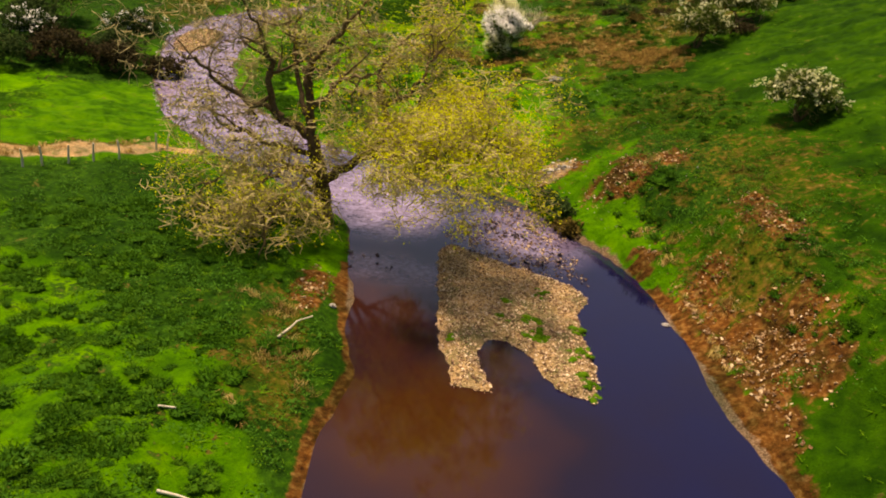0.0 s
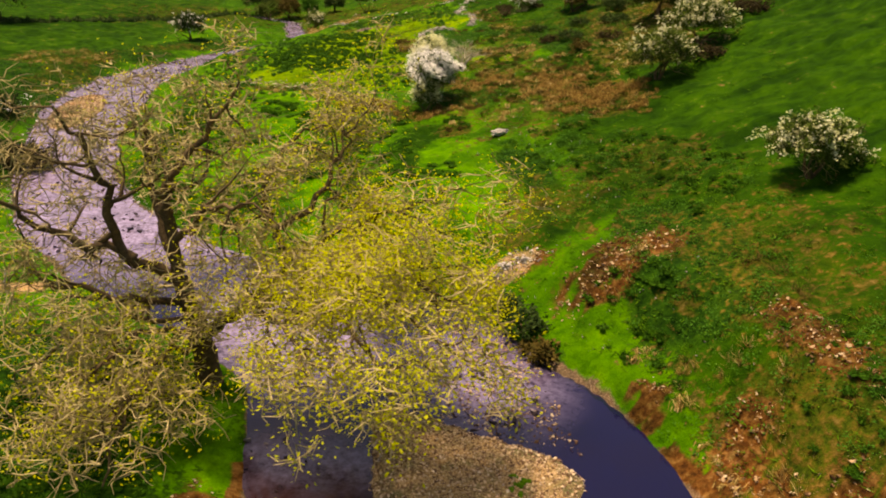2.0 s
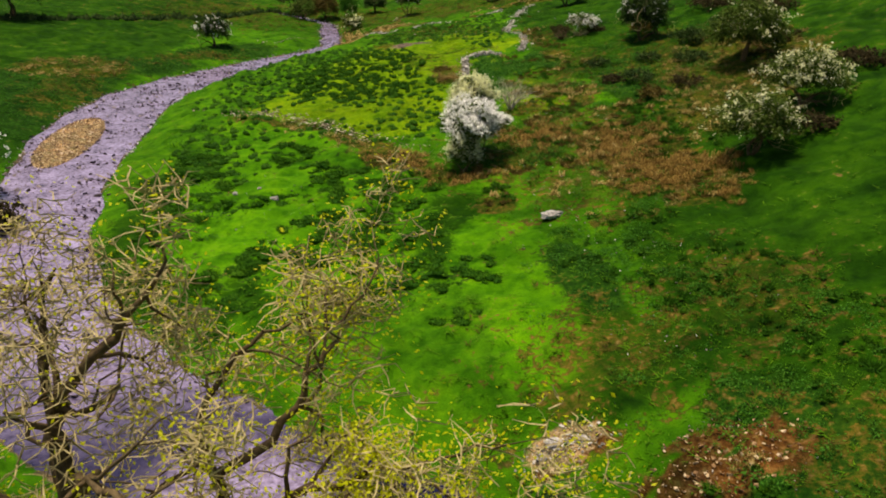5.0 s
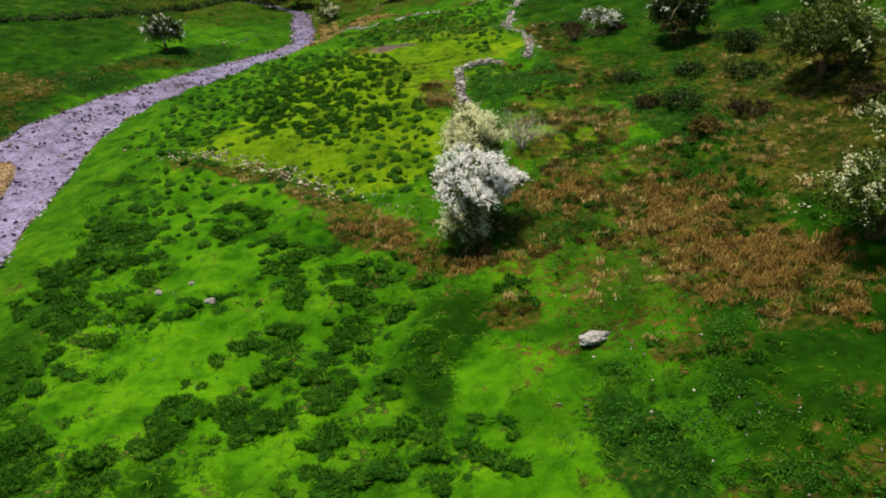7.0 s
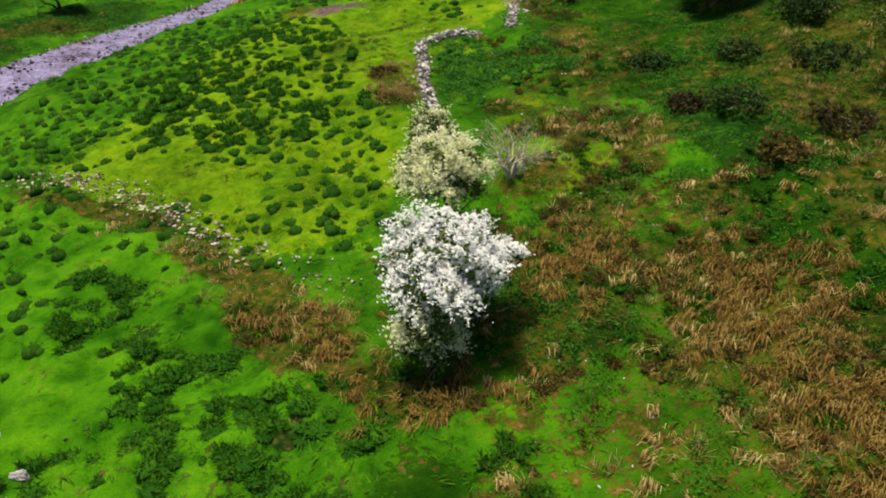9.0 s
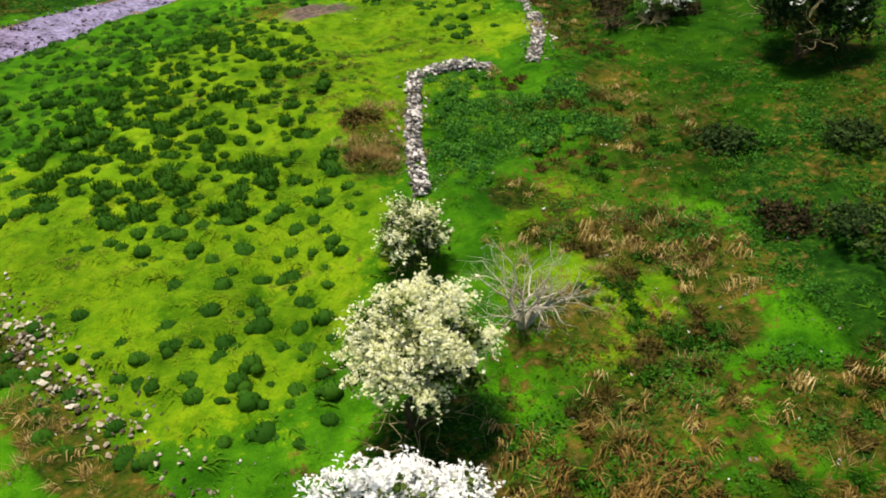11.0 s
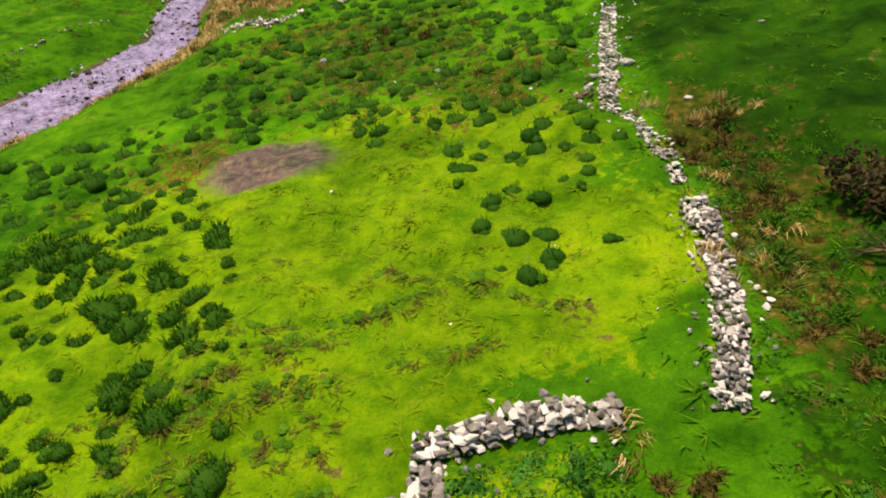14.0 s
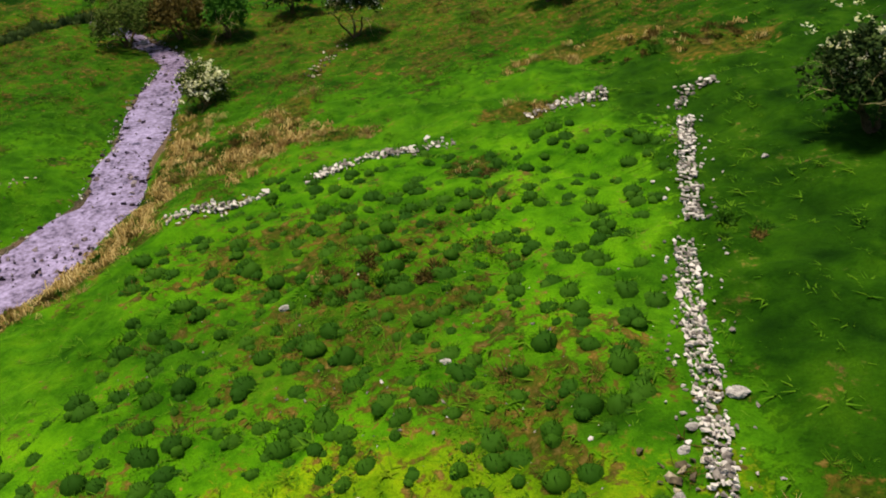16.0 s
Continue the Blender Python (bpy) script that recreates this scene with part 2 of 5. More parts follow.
# height above the stream of the valley floor and its side, one value each 16 m across and 26 m along
RISE = np.array([
    [2.1, 1.7, 1.2, 0.9, 0.6, 0.7, 6.2, 15.0, 24.9], [2.2, 1.7, 1.5, 1.3, 0.6, 1.0, 7.2, 16.4, 25.6], [2.3, 1.7, 1.3, 1.2, 1.2, 3.6, 9.3, 17.2, 25.5],
    [2.5, 1.8, 0.8, 0.3, 0.5, 4.3, 10.7, 17.5, 24.7], [2.6, 1.7, 0.8, 0.7, 3.0, 5.6, 11.4, 17.4, 23.9], [2.6, 1.6, 1.1, 2.3, 5.8, 8.1, 11.9, 17.2, 23.3],
    [2.7, 1.7, 0.8, 1.4, 4.9, 7.8, 11.7, 17.2, 23.2], [2.8, 1.8, 0.6, 0.2, 2.7, 6.4, 11.2, 17.2, 23.6], [2.8, 1.8, 0.7, 0.2, 1.5, 5.3, 10.6, 17.1, 23.9],
    [2.7, 1.6, 0.6, 0.2, 1.3, 4.7, 10.1, 16.8, 23.9]])
SHOAL = (-28.4, 101.5, 2.6, 9.5, 6)
BAR = [(1.6, 43.8), (1.7, 33.2), (2.5, 29.2), (4.4, 29.0), (3.8, 32.4), (4.4, 33.7), (5.6, 32.9), (6.8, 29.8), (8.6, 28.7), (9.1, 31.6), (9.1, 37), (10, 39.1), (8.7, 40.9), (5.7, 42.6), (2.5, 44.8)]


def level(y):
    return 1.0 + 0.03 * (np.asarray(y, float) - 37)


def step(v, a, b):
    u = np.clip((v - a) / (b - a), 0, 1)
    return u * u * (3 - 2 * u)


def spline(u, n):
    d = np.abs(u[:, None] - np.arange(n)[None, :])
    return np.where(d < 1, 2 / 3 - d ** 2 + d ** 3 / 2, np.where(d < 2, (2 - d) ** 3 / 6, 0))


def from_stream(x, y):
    """Metres to the water's edge; minus in the water."""
    best = np.full(len(x), 1e9)
    for (ax, ay, aw), (bx, by, bw) in zip(STREAM, STREAM[1:]):
        k = np.clip(((x - ax) * (bx - ax) + (y - ay) * (by - ay)) / ((bx - ax) ** 2 + (by - ay) ** 2), 0, 1)
        best = np.minimum(best, np.hypot(x - ax - k * (bx - ax), y - ay - k * (by - ay)) - aw - k * (bw - aw))
    return best


def in_outline(x, y, outline):
    """Metres to an outline; minus inside."""
    best, inside = np.full(len(x), 1e9), np.zeros(len(x), bool)
    for (ax, ay), (bx, by) in zip(outline, outline[1:] + outline[:1]):
        k = np.clip(((x - ax) * (bx - ax) + (y - ay) * (by - ay)) / ((bx - ax) ** 2 + (by - ay) ** 2), 0, 1)
        best = np.minimum(best, np.hypot(x - ax - k * (bx - ax), y - ay - k * (by - ay)))
        if ay != by:
            inside ^= ((ay > y) != (by > y)) & (x < (bx - ax) * (y - ay) / (by - ay) + ax)
    return np.where(inside, -best, best)


def wobble(x, y, size, seed):
    """Smooth uneven values of about -1 to 1."""
    r = np.random.RandomState(seed)
    total = np.zeros(len(x))
    for k in range(6):
        a, s, ph = r.uniform(0, 2 * np.pi), r.uniform(0.6, 1.9) / size, r.uniform(0, 6.3)
        total += np.sin((x * np.cos(a) + y * np.sin(a)) * s * 6.283 + ph)
    return total / 3.0


def blob(x, y, cx, cy, rx, ry, turn=0.0, soft=0.8):
    """1 inside an oval, fading to 0 past its rim."""
    c, s = math.cos(radians(turn)), math.sin(radians(turn))
    dx, dy = x - cx, y - cy
    u = np.hypot((dx * c + dy * s) / rx, (-dx * s + dy * c) / ry)
    return 1 - step(u, 1 - soft, 1 + soft)


def most(*values):
    r = values[0]
    for v in values[1:]:
        r = np.maximum(r, v)
    return r


def ground_z(x, y):
    x, y = np.atleast_1d(np.asarray(x, float)), np.atleast_1d(np.asarray(y, float))
    bx = spline(np.clip((x + 64) / 16, 1, 7), 9)
    by = spline(np.clip((y + 16) / 26, 1, 8), 10)
    rise = np.einsum("nj,ji,ni->n", by, RISE, bx)
    far = 0.42 * np.maximum(x - 48, 0) + 0.05 * np.maximum(-48 - x, 0) + 0.22 * np.maximum(-95 - x, 0) + 0.17 * np.maximum(y - 205, 0) * step(y, 205, 260)
    e = from_stream(x, y) + 0.35 * wobble(x, y, 5, 3)
    tussock = 0.12 * wobble(x, y, 2.3, 5) + 0.16 * wobble(x, y, 7, 6) + 0.07 * wobble(x, y, 1.3, 9)
    land = np.maximum(rise, 0.55) + far
    bank = 0.25 + 0.75 * step(e, 0.2, 6.0)
    cut = 0.55 * blob(x, y, 10.0, 49.0, 2.6, 5.5, 25, 0.4)
    z = level(y) + np.maximum(land * bank, 1.5 * cut) * step(e, -0.1, 1.1 - 0.6 * cut) + tussock * step(e, 0.6, 3)
    z = np.where(e < 0, level(y) - 0.55 * step(-e, 0.0, 1.5), z)
    bar = in_outline(x, y, BAR) + 0.12 * wobble(x, y, 1.6, 8)
    z = z - 0.7 * blob(x, y, 15.2, 36.0, 2.0, 4.6, 14, 0.22) * step(e, 0.3, 1.6)
    shoal = blob(x, y, *SHOAL, 0.3)
    return most(z, level(y) - 0.5 + (0.5 + 0.24) * step(-bar, -0.7, 0.8), level(y) - 0.5 + 0.6 * shoal)


def gz(x, y):
    return float(ground_z(x, y)[0])


# ---- building helpers ----
def mesh_of(name, verts, faces, mats, index=None, smooth=False):
    """A mesh from arrays: verts n x 3 and faces m x k of one size."""
    me = bpy.data.meshes.new(name)
    verts, faces = np.asarray(verts, np.float32), np.asarray(faces, np.int32)
    k = faces.shape[1]
    me.vertices.add(len(verts))
    me.vertices.foreach_set("co", verts.ravel())
    me.loops.add(faces.size)
    me.loops.foreach_set("vertex_index", faces.ravel())
    me.polygons.add(len(faces))
    me.polygons.foreach_set("loop_start", np.arange(0, faces.size, k, dtype=np.int32))
    for m in mats if isinstance(mats, (list, tuple)) else [mats]:
        me.materials.append(m)
    if index is not None:
        me.polygons.foreach_set("material_index", np.asarray(index, np.int32))
    me.polygons.foreach_set("use_smooth", np.full(len(faces), smooth))
    me.update()
    me.validate()
    return me


def thing(name, x, y, label, category, group="", turn=0.0, size=1.0, sink=0.0):
    ob = new(name)
    ob.empty_display_size = 0.2
    ob.matrix_basis = pose(x, y, gz(x, y) - sink, 0, 0, turn) @ Matrix.Diagonal((size, size, size, 1))
    return tagged(ob, label, category, group)


def part(name, me, parent, label="", m=None):
    ob = new(name, me)
    ob.parent = parent
    if m is not None:
        ob.matrix_basis = m
    if label:
        ob["label"] = label
    return ob


def scatter(verts, faces, places, turns, sizes, heights=None):
    """Joined copies of one small form, upright, as arrays."""
    verts, faces, places = np.asarray(verts, float), np.asarray(faces), np.asarray(places, float)
    n, c, s = len(places), np.cos(turns)[:, None], np.sin(turns)[:, None]
    sx = np.asarray(sizes, float)[:, None]
    sz = sx if heights is None else np.asarray(heights, float)[:, None]
    v = np.stack([(verts[None, :, 0] * c - verts[None, :, 1] * s) * sx, (verts[None, :, 0] * s + verts[None, :, 1] * c) * sx, verts[None, :, 2] * sz], -1) + places[:, None, :]
    f = faces[None] + (np.arange(n) * len(verts))[:, None, None]
    return v.reshape(-1, 3), f.reshape(-1, faces.shape[1])


def joined(pieces):
    vs, fs, at = [], [], 0
    for v, f in pieces:
        vs.append(v)
        fs.append(f + at)
        at += len(v)
    return np.concatenate(vs), np.concatenate(fs)


def tuft(rng, blades, radius, height, width, lean=0.5, segments=2, tangle=0.6):
    """A clump of thin bent blades, as quads."""
    v, f = [], []
    for _ in range(blades):
        a, r = rng.uniform(0, 6.283), radius * math.sqrt(rng.uniform(0, 1)) * 0.45
        out = rng.uniform(0.1, 1.0) * lean
        b = a + rng.uniform(-tangle, tangle)
        h, w = height * rng.uniform(0.6, 1.1), width * rng.uniform(0.7, 1.3)
        base = np.array([r * math.cos(a), r * math.sin(a), -0.05])
        side = np.array([-math.sin(b), math.cos(b), 0]) * w
        for k in range(segments + 1):
            u = k / segments
            c = base + np.array([math.cos(b), math.sin(b), 0]) * out * radius * 1.6 * u * u + np.array([0, 0, h * (u - 0.28 * out * u * u)])
            s = side * (1 - 0.85 * u)
            v += [c - s, c + s]
        o = len(v) - 2 * (segments + 1)
        f += [(o + 2 * k, o + 2 * k + 1, o + 2 * k + 3, o + 2 * k + 2) for k in range(segments)]
    return np.array(v), np.array(f)


def stone_mesh(name, rng, size, mat, points=11):
    """An uneven block with worn corners."""
    bm = bmesh.new()
    for _ in range(points):
        d = rng.normal(size=3)
        d /= np.abs(d).max() ** 0.55 * np.linalg.norm(d) ** 0.45
        bm.verts.new(Vector(d * np.array(size) * 0.5 * rng.uniform(0.85, 1.05)))
    bmesh.ops.convex_hull(bm, input=list(bm.verts))
    for v in [v for v in bm.verts if not v.link_faces]:
        bm.verts.remove(v)
    me = bpy.data.meshes.new(name)
    bm.to_mesh(me)
    bm.free()
    me.materials.append(mat)
    return me


def arrays_of(me):
    v = np.zeros(len(me.vertices) * 3)
    me.vertices.foreach_get("co", v)
    return v.reshape(-1, 3), np.array([tuple(p.vertices) for p in me.polygons])


def tube(points, radii, sides=5):
    """A tapered limb along points, as quads."""
    v, f = [], []
    points = [np.asarray(p, float) for p in points]
    for k, (p, r) in enumerate(zip(points, radii)):
        d = points[min(k + 1, len(points) - 1)] - points[max(k - 1, 0)]
        d /= np.linalg.norm(d) + 1e-9
        u = np.cross(d, (0.31, 0.83, 0.46))
        u /= np.linalg.norm(u) + 1e-9
        w = np.cross(d, u)
        for s in range(sides):
            a = 6.283 * s / sides
            v.append(p + r * (math.cos(a) * u + math.sin(a) * w))
    for k in range(len(points) - 1):
        for s in range(sides):
            n = (s + 1) % sides
            f.append((k * sides + s, k * sides + n, (k + 1) * sides + n, (k + 1) * sides + s))
    return np.array(v), np.array(f)


def grow(rng, start, way, length, radius, depth, limbs, tips, crook=0.35, droop=0.0, splits=(2, 3), shrink=(0.62, 0.8), spread=0.75):
    """Branches again and again: fills limbs with (points, radii, depth) and tips with (place, way)."""
    n = 4
    p, d = np.array(start, float), np.array(way, float)
    pts, rad = [p.copy()], [radius]
    for k in range(n):
        d = d + rng.normal(size=3) * crook * 0.5
        d[2] -= droop * (k + 1) / n
        d /= np.linalg.norm(d)
        p = p + d * length / n
        pts.append(p.copy())
        rad.append(radius * (1 - 0.42 * (k + 1) / n))
    limbs.append((pts, rad, depth))
    if depth == 0:
        tips.append((p, d))
        return
    tips.append((p, d))
    for k in range(rng.randint(splits[0], splits[1] + 1)):
        e = d + rng.normal(size=3) * spread
        e /= np.linalg.norm(e)
        at = pts[-1] if k < 2 else pts[rng.randint(2, n)]
        grow(rng, at, e, length * rng.uniform(*shrink), rad[-1] * (0.85 if k == 0 else 0.65), depth - 1, limbs, tips, crook, droop, splits, shrink, spread)


def leaves(rng, places, count, spread, size, flat=0.6):
    """Small turned leaf quads, bent along their middle, round places."""
    places = np.asarray(places)
    c = places[rng.randint(0, len(places), count)] + rng.normal(size=(count, 3)) * spread
    n = rng.normal(size=(count, 3))
    n[:, 2] = np.abs(n[:, 2]) + flat
    n /= np.linalg.norm(n, axis=1)[:, None]
    u = np.cross(n, rng.normal(size=(count, 3)))
    u /= np.linalg.norm(u, axis=1)[:, None]
    w = np.cross(n, u)
    s = size * rng.uniform(0.6, 1.4, size=(count, 1))
    v = np.stack([c - u * s, c + w * s * 0.55 - n * s * 0.15, c + u * s, c - w * s * 0.55 - n * s * 0.15], 1).reshape(-1, 3)
    return v, np.arange(count * 4).reshape(-1, 4)


# ---- the ground, one sheet ----
def axis(fine_from, fine_to, fine, low, high):
    a = list(np.arange(fine_from, fine_to + 1e-6, fine))
    s, v = fine, fine_to
    while v < high:
        s *= 1.18
        v += s
        a.append(v)
    s, v = fine, fine_from
    while v > low:
        s *= 1.18
        v -= s
        a.insert(0, v)
    return np.array(a)


# what grows where, with some lens vignetting painted in: ovals (x, y, half length, half width, turn)
FRESH = [(12, 146, 3.2, 5, 0), (1, 146, 5, 3, 0), (10.5, 139, 2.4, 3, 0), (-10, 80, 4.5, 9, 10), (8, 74, 2.4, 3, 0), (9.8, 68.5, 2, 3, 0), (14.1, 98.2, 1.2, 2.0, 0), (18.0, 93.6, 1.7, 3.6, 0), (17.6, 100.5, 1.6, 2.4, 20), (10.0, 93.2, 1.2, 1.4, 0), (13.6, 104, 1.1, 1.6, 0), (16.2, 95.9, 0.9, 1.2, 0), (9.2, 62, 2.2, 4, 0), (0, 149, 5, 4, 0), (12, 148, 3.5, 6, 0), (9, 152.5, 7, 2.5, 0), (2, 136.5, 7, 3.5, 0), (-7, 88, 6, 14, 15), (-3, 79, 6, 9, 0), (-7, 38, 3, 4, 0), (8.5, 70.5, 3.4, 4.2, 0), (-36, 76, 10, 6, 20), (-42, 66, 10, 5, 15), (8.5, 92, 3, 4, 0)]
LIME = [(1, 119, 8, 13, 0), (5.5, 129, 8, 5.5, 10), (9, 123, 6, 4, 0), (-4, 107, 8, 6, 0), (12.5, 102, 1.5, 4, -20),
        (3, 104, 4, 4, 0), (14, 97.5, 2, 3, 0), (1, 100, 5, 6, 0), (-5, 103, 5, 4, 0)]
TUSSOCKY = [(-7, 71.2, 4, 1.8, 0), (-11.5, 72.5, 2.5, 2.6, 0), (-15.2, 82, 1.8, 8, 14), (-10, 27, 4.5, 6, 0), (-14, 33, 4, 3, 0), (-9, 20, 3, 4, 0), (-5.5, 91, 3.6, 2.2, -28), (-1.5, 86.2, 3.4, 2.8, 0), (0, 78.2, 4, 2.4, 10), (-1.2, 74.3, 5, 2.4, 0), (1.8, 82, 1.6, 2.4, 0), (-9.1, 82.2, 1.0, 1.2, 0), (-13.5, 88, 2.2, 8, 12), (-11, 66, 3, 6, 0), (-14, 40, 6, 4, 0), (-9, 36, 2.5, 3, 0), (3, 69, 4, 3, 0)]
# the oval at (9.5, 47) paints shade under the cut bank
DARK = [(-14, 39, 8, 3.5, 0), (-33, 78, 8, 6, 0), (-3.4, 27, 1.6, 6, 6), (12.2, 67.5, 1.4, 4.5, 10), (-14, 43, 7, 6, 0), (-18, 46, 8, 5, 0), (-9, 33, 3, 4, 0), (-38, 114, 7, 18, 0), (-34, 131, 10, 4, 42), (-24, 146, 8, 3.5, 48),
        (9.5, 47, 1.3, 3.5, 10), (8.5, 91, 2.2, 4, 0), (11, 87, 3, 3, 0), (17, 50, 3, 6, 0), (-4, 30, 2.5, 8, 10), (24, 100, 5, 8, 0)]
TAWNY = [(13.5, 93, 1.6, 1.3, 20), (16, 95.6, 2.0, 1.1, 0), (14.8, 88.6, 1.5, 1.1, 0), (17.6, 98, 1.5, 1.4, 0), (18.4, 92, 1.4, 1.8, 0), (-4.6, 30, 1.0, 4.5, 8), (-8.4, 100.0, 7, 0.7, -34), (-1.6, 93.4, 4, 0.9, -42), (5.6, 112, 1.1, 1.8, 0), (13.0, 111.5, 0.7, 1.2, 0), (16.6, 108.5, 1.5, 2.0, 0), (17.2, 113.5, 1.2, 2.5, 0), (16.4, 121, 0.9, 3, 0), (1.4, 88.6, 3.4, 1.5, -48), (5.4, 84.4, 2.6, 1.1, -22), (17.2, 86.3, 2.0, 3.4, 10), (18.6, 80.5, 3.0, 4.2, -15), (20.4, 75.6, 2.0, 3.0, 0), (10.9, 86.1, 1.4, 1.0, 0), (15.4, 83.4, 1.4, 1.4, 0),
         (15.6, 100.6, 2.8, 1.5, -15), (12.5, 96.8, 0.8, 1.5, 0), (11.6, 104.4, 1.0, 1.1, 0), (12.3, 101.8, 0.9, 0.7, 0), (6.1, 109.2, 1.1, 2.4, 0), (8.6, 78.5, 1.2, 1.4, 0),
         (-9.6, 147.4, 3.4, 1.9, 48), (-7.6, 153, 1.9, 4, 0), (-7.0, 160, 1.8, 4, 0), (-9.0, 168, 1.4, 4, 15), (-15.5, 141, 3.5, 1.3, 40), (-2.2, 160.5, 2.0, 3.5, -20), (-1.4, 166, 1.2, 2.5, 0), (2.0, 160, 2.2, 1.0, 0), (9.2, 152, 1.2, 1.2, 0), (11.5, 158, 2.0, 1.2, 0), (16.5, 166, 5, 1.5, 0), (22, 161, 2.5, 1.5, 0),
         (16.5, 129, 1.0, 3, 0), (16.5, 36, 2.4, 5, 0), (-24, 52, 9, 1.2, 30), (-38, 128, 6, 5, 40), (26, 88, 4, 6, 0), (30, 98, 6, 8, 0)]
OLIVE = [(-36, 120, 4, 14, 12), (-27, 141, 9, 2.5, 46), (0, 186, 40, 15, 0), (-32, 185, 16, 20, 0), (17.5, 125, 1.6, 7, 0), (-6, 29, 2, 6, 8), (4.5, 142, 5, 4, 0), (20, 46, 5, 14, 0), (19, 62, 4, 7, 0), (27, 104, 7, 12, 0), (19, 108, 4, 8, 0), (14, 80, 6, 8, 0), (14, 95, 5, 6, 0), (15, 105, 5, 5, 0), (10, 176, 26, 9, 0), (4, 140, 7, 6, 0), (2, 147, 8, 4, 0), (10, 136, 5, 4, 0), (-1, 133, 4, 3, 0), (13, 88, 8, 10, 0), (12, 60, 6, 6, 0), (-5, 160, 6, 8, 0)]
# darker grass; several ovals also paint in lens vignetting, mainly on the right
DEEP_DIM = [(-9, 69.5, 7, 2.6, 0), (-14.5, 76, 2.5, 8, 12), (12.6, 62, 1.5, 4, 0), (18.5, 35, 2.2, 9, 0), (21, 100, 5, 9, 0), (19, 25, 4.5, 8, 0), (5.4, 77, 2.2, 5, -10), (10, 72.5, 3, 1.6, 0), (26, 103, 7, 14, 0), (-12, 43, 8, 7, 0), (21, 45, 5, 16, 0), (31, 125, 10, 14, 0), (12.5, 59, 4.5, 4.0, 20)]
SOIL = [(13.2, 43, 0.9, 1.3, 0), (15.7, 39.3, 1.2, 1.4, 0), (17.6, 30.2, 1.0, 2.6, 0), (14.6, 36.5, 1.8, 3.2, 0), (16.6, 33.3, 2.4, 2.6, 20), (18.9, 41, 1.0, 3.6, 10), (14.4, 51.7, 3.5, 1.9, 20), (9.6, 55, 1.6, 1.1, 0), (15.5, 30, 1.0, 4, 0), (-4.4, 36.5, 0.9, 2.4, 0)]


def spread_of(x, y, ovals):
    return most(*[blob(x, y, *o) for o in ovals])


def bare_soil(x, y):
    return spread_of(x, y, SOIL) * np.clip(0.90 + 0.50 * wobble(x, y, 1.7, 71) + 0.35 * wobble(x, y, 0.7, 72), 0, 1.1)


def make_ground():
    ax, ay = axis(-44, 46, 0.5, -900, 900), axis(4, 196, 0.5, -300, 1500)
    gx, gy = np.meshgrid(ax, ay)
    x, y = gx.ravel(), gy.ravel()
    i = np.arange(len(ay) * len(ax)).reshape(len(ay), len(ax))
    f = np.stack([i[:-1, :-1], i[:-1, 1:], i[1:, 1:], i[1:, :-1]], -1).reshape(-1, 4)
    me = mesh_of("ground", np.stack([x, y, ground_z(x, y)], 1), f, MEADOW, smooth=True)
    e = from_stream(x, y)
    bar = in_outline(x, y, BAR)
    mud = 0.95 * blob(x, y, 2.0, 131.4, 2.4, 1.85, 0, 0.36)
    far = step(np.hypot(x, y - 90), 110, 260)
    # deep on the right slope holds painted vignetting besides its own darker green
    zones = {"fresh": spread_of(x, y, FRESH), "deep": most(0.85 * spread_of(x, y, DEEP_DIM), 0.95 * step(x, 12, 18) * step(y, 2, 22) * (1 - 0.25 * step(y, 66, 80)), 0.7 * step(-x, 26, 34), 0.5 * step(y, 157, 170), 0.44 * step(x, 15.6, 18) * step(y, 116, 126)), "lime": spread_of(x, y, LIME), "dark": most(spread_of(x, y, DARK), 0.34 * spread_of(x, y, TUSSOCKY), far * 0.45), "tawny": np.maximum(spread_of(x, y, TAWNY), 0.48 * spread_of(x, y, OLIVE)), "mud": mud, "gravel": most(1 - step(bar, -0.3, 0.3), 0.95 * blob(x, y, *SHOAL, 0.4), 0.9 * blob(x, y, -24, 51.5, 11, 1.3, 32, 0.6), 0.8 * blob(x, y, 9.4, 55.3, 1.5, 1.0)),
             "soil": np.maximum(bare_soil(x, y), (1 - step(e, 0.1, 0.7)) * (y < 41)), "bed": 1 - step(e, -0.6, 0.3)}
    for name, value in zones.items():
        me.attributes.new(name, "FLOAT", "POINT").data.foreach_set("value", np.asarray(value, np.float32))
    tagged(new("ground", me), "rough green hill pasture sloping down to a stream", "ground", kind="structure")


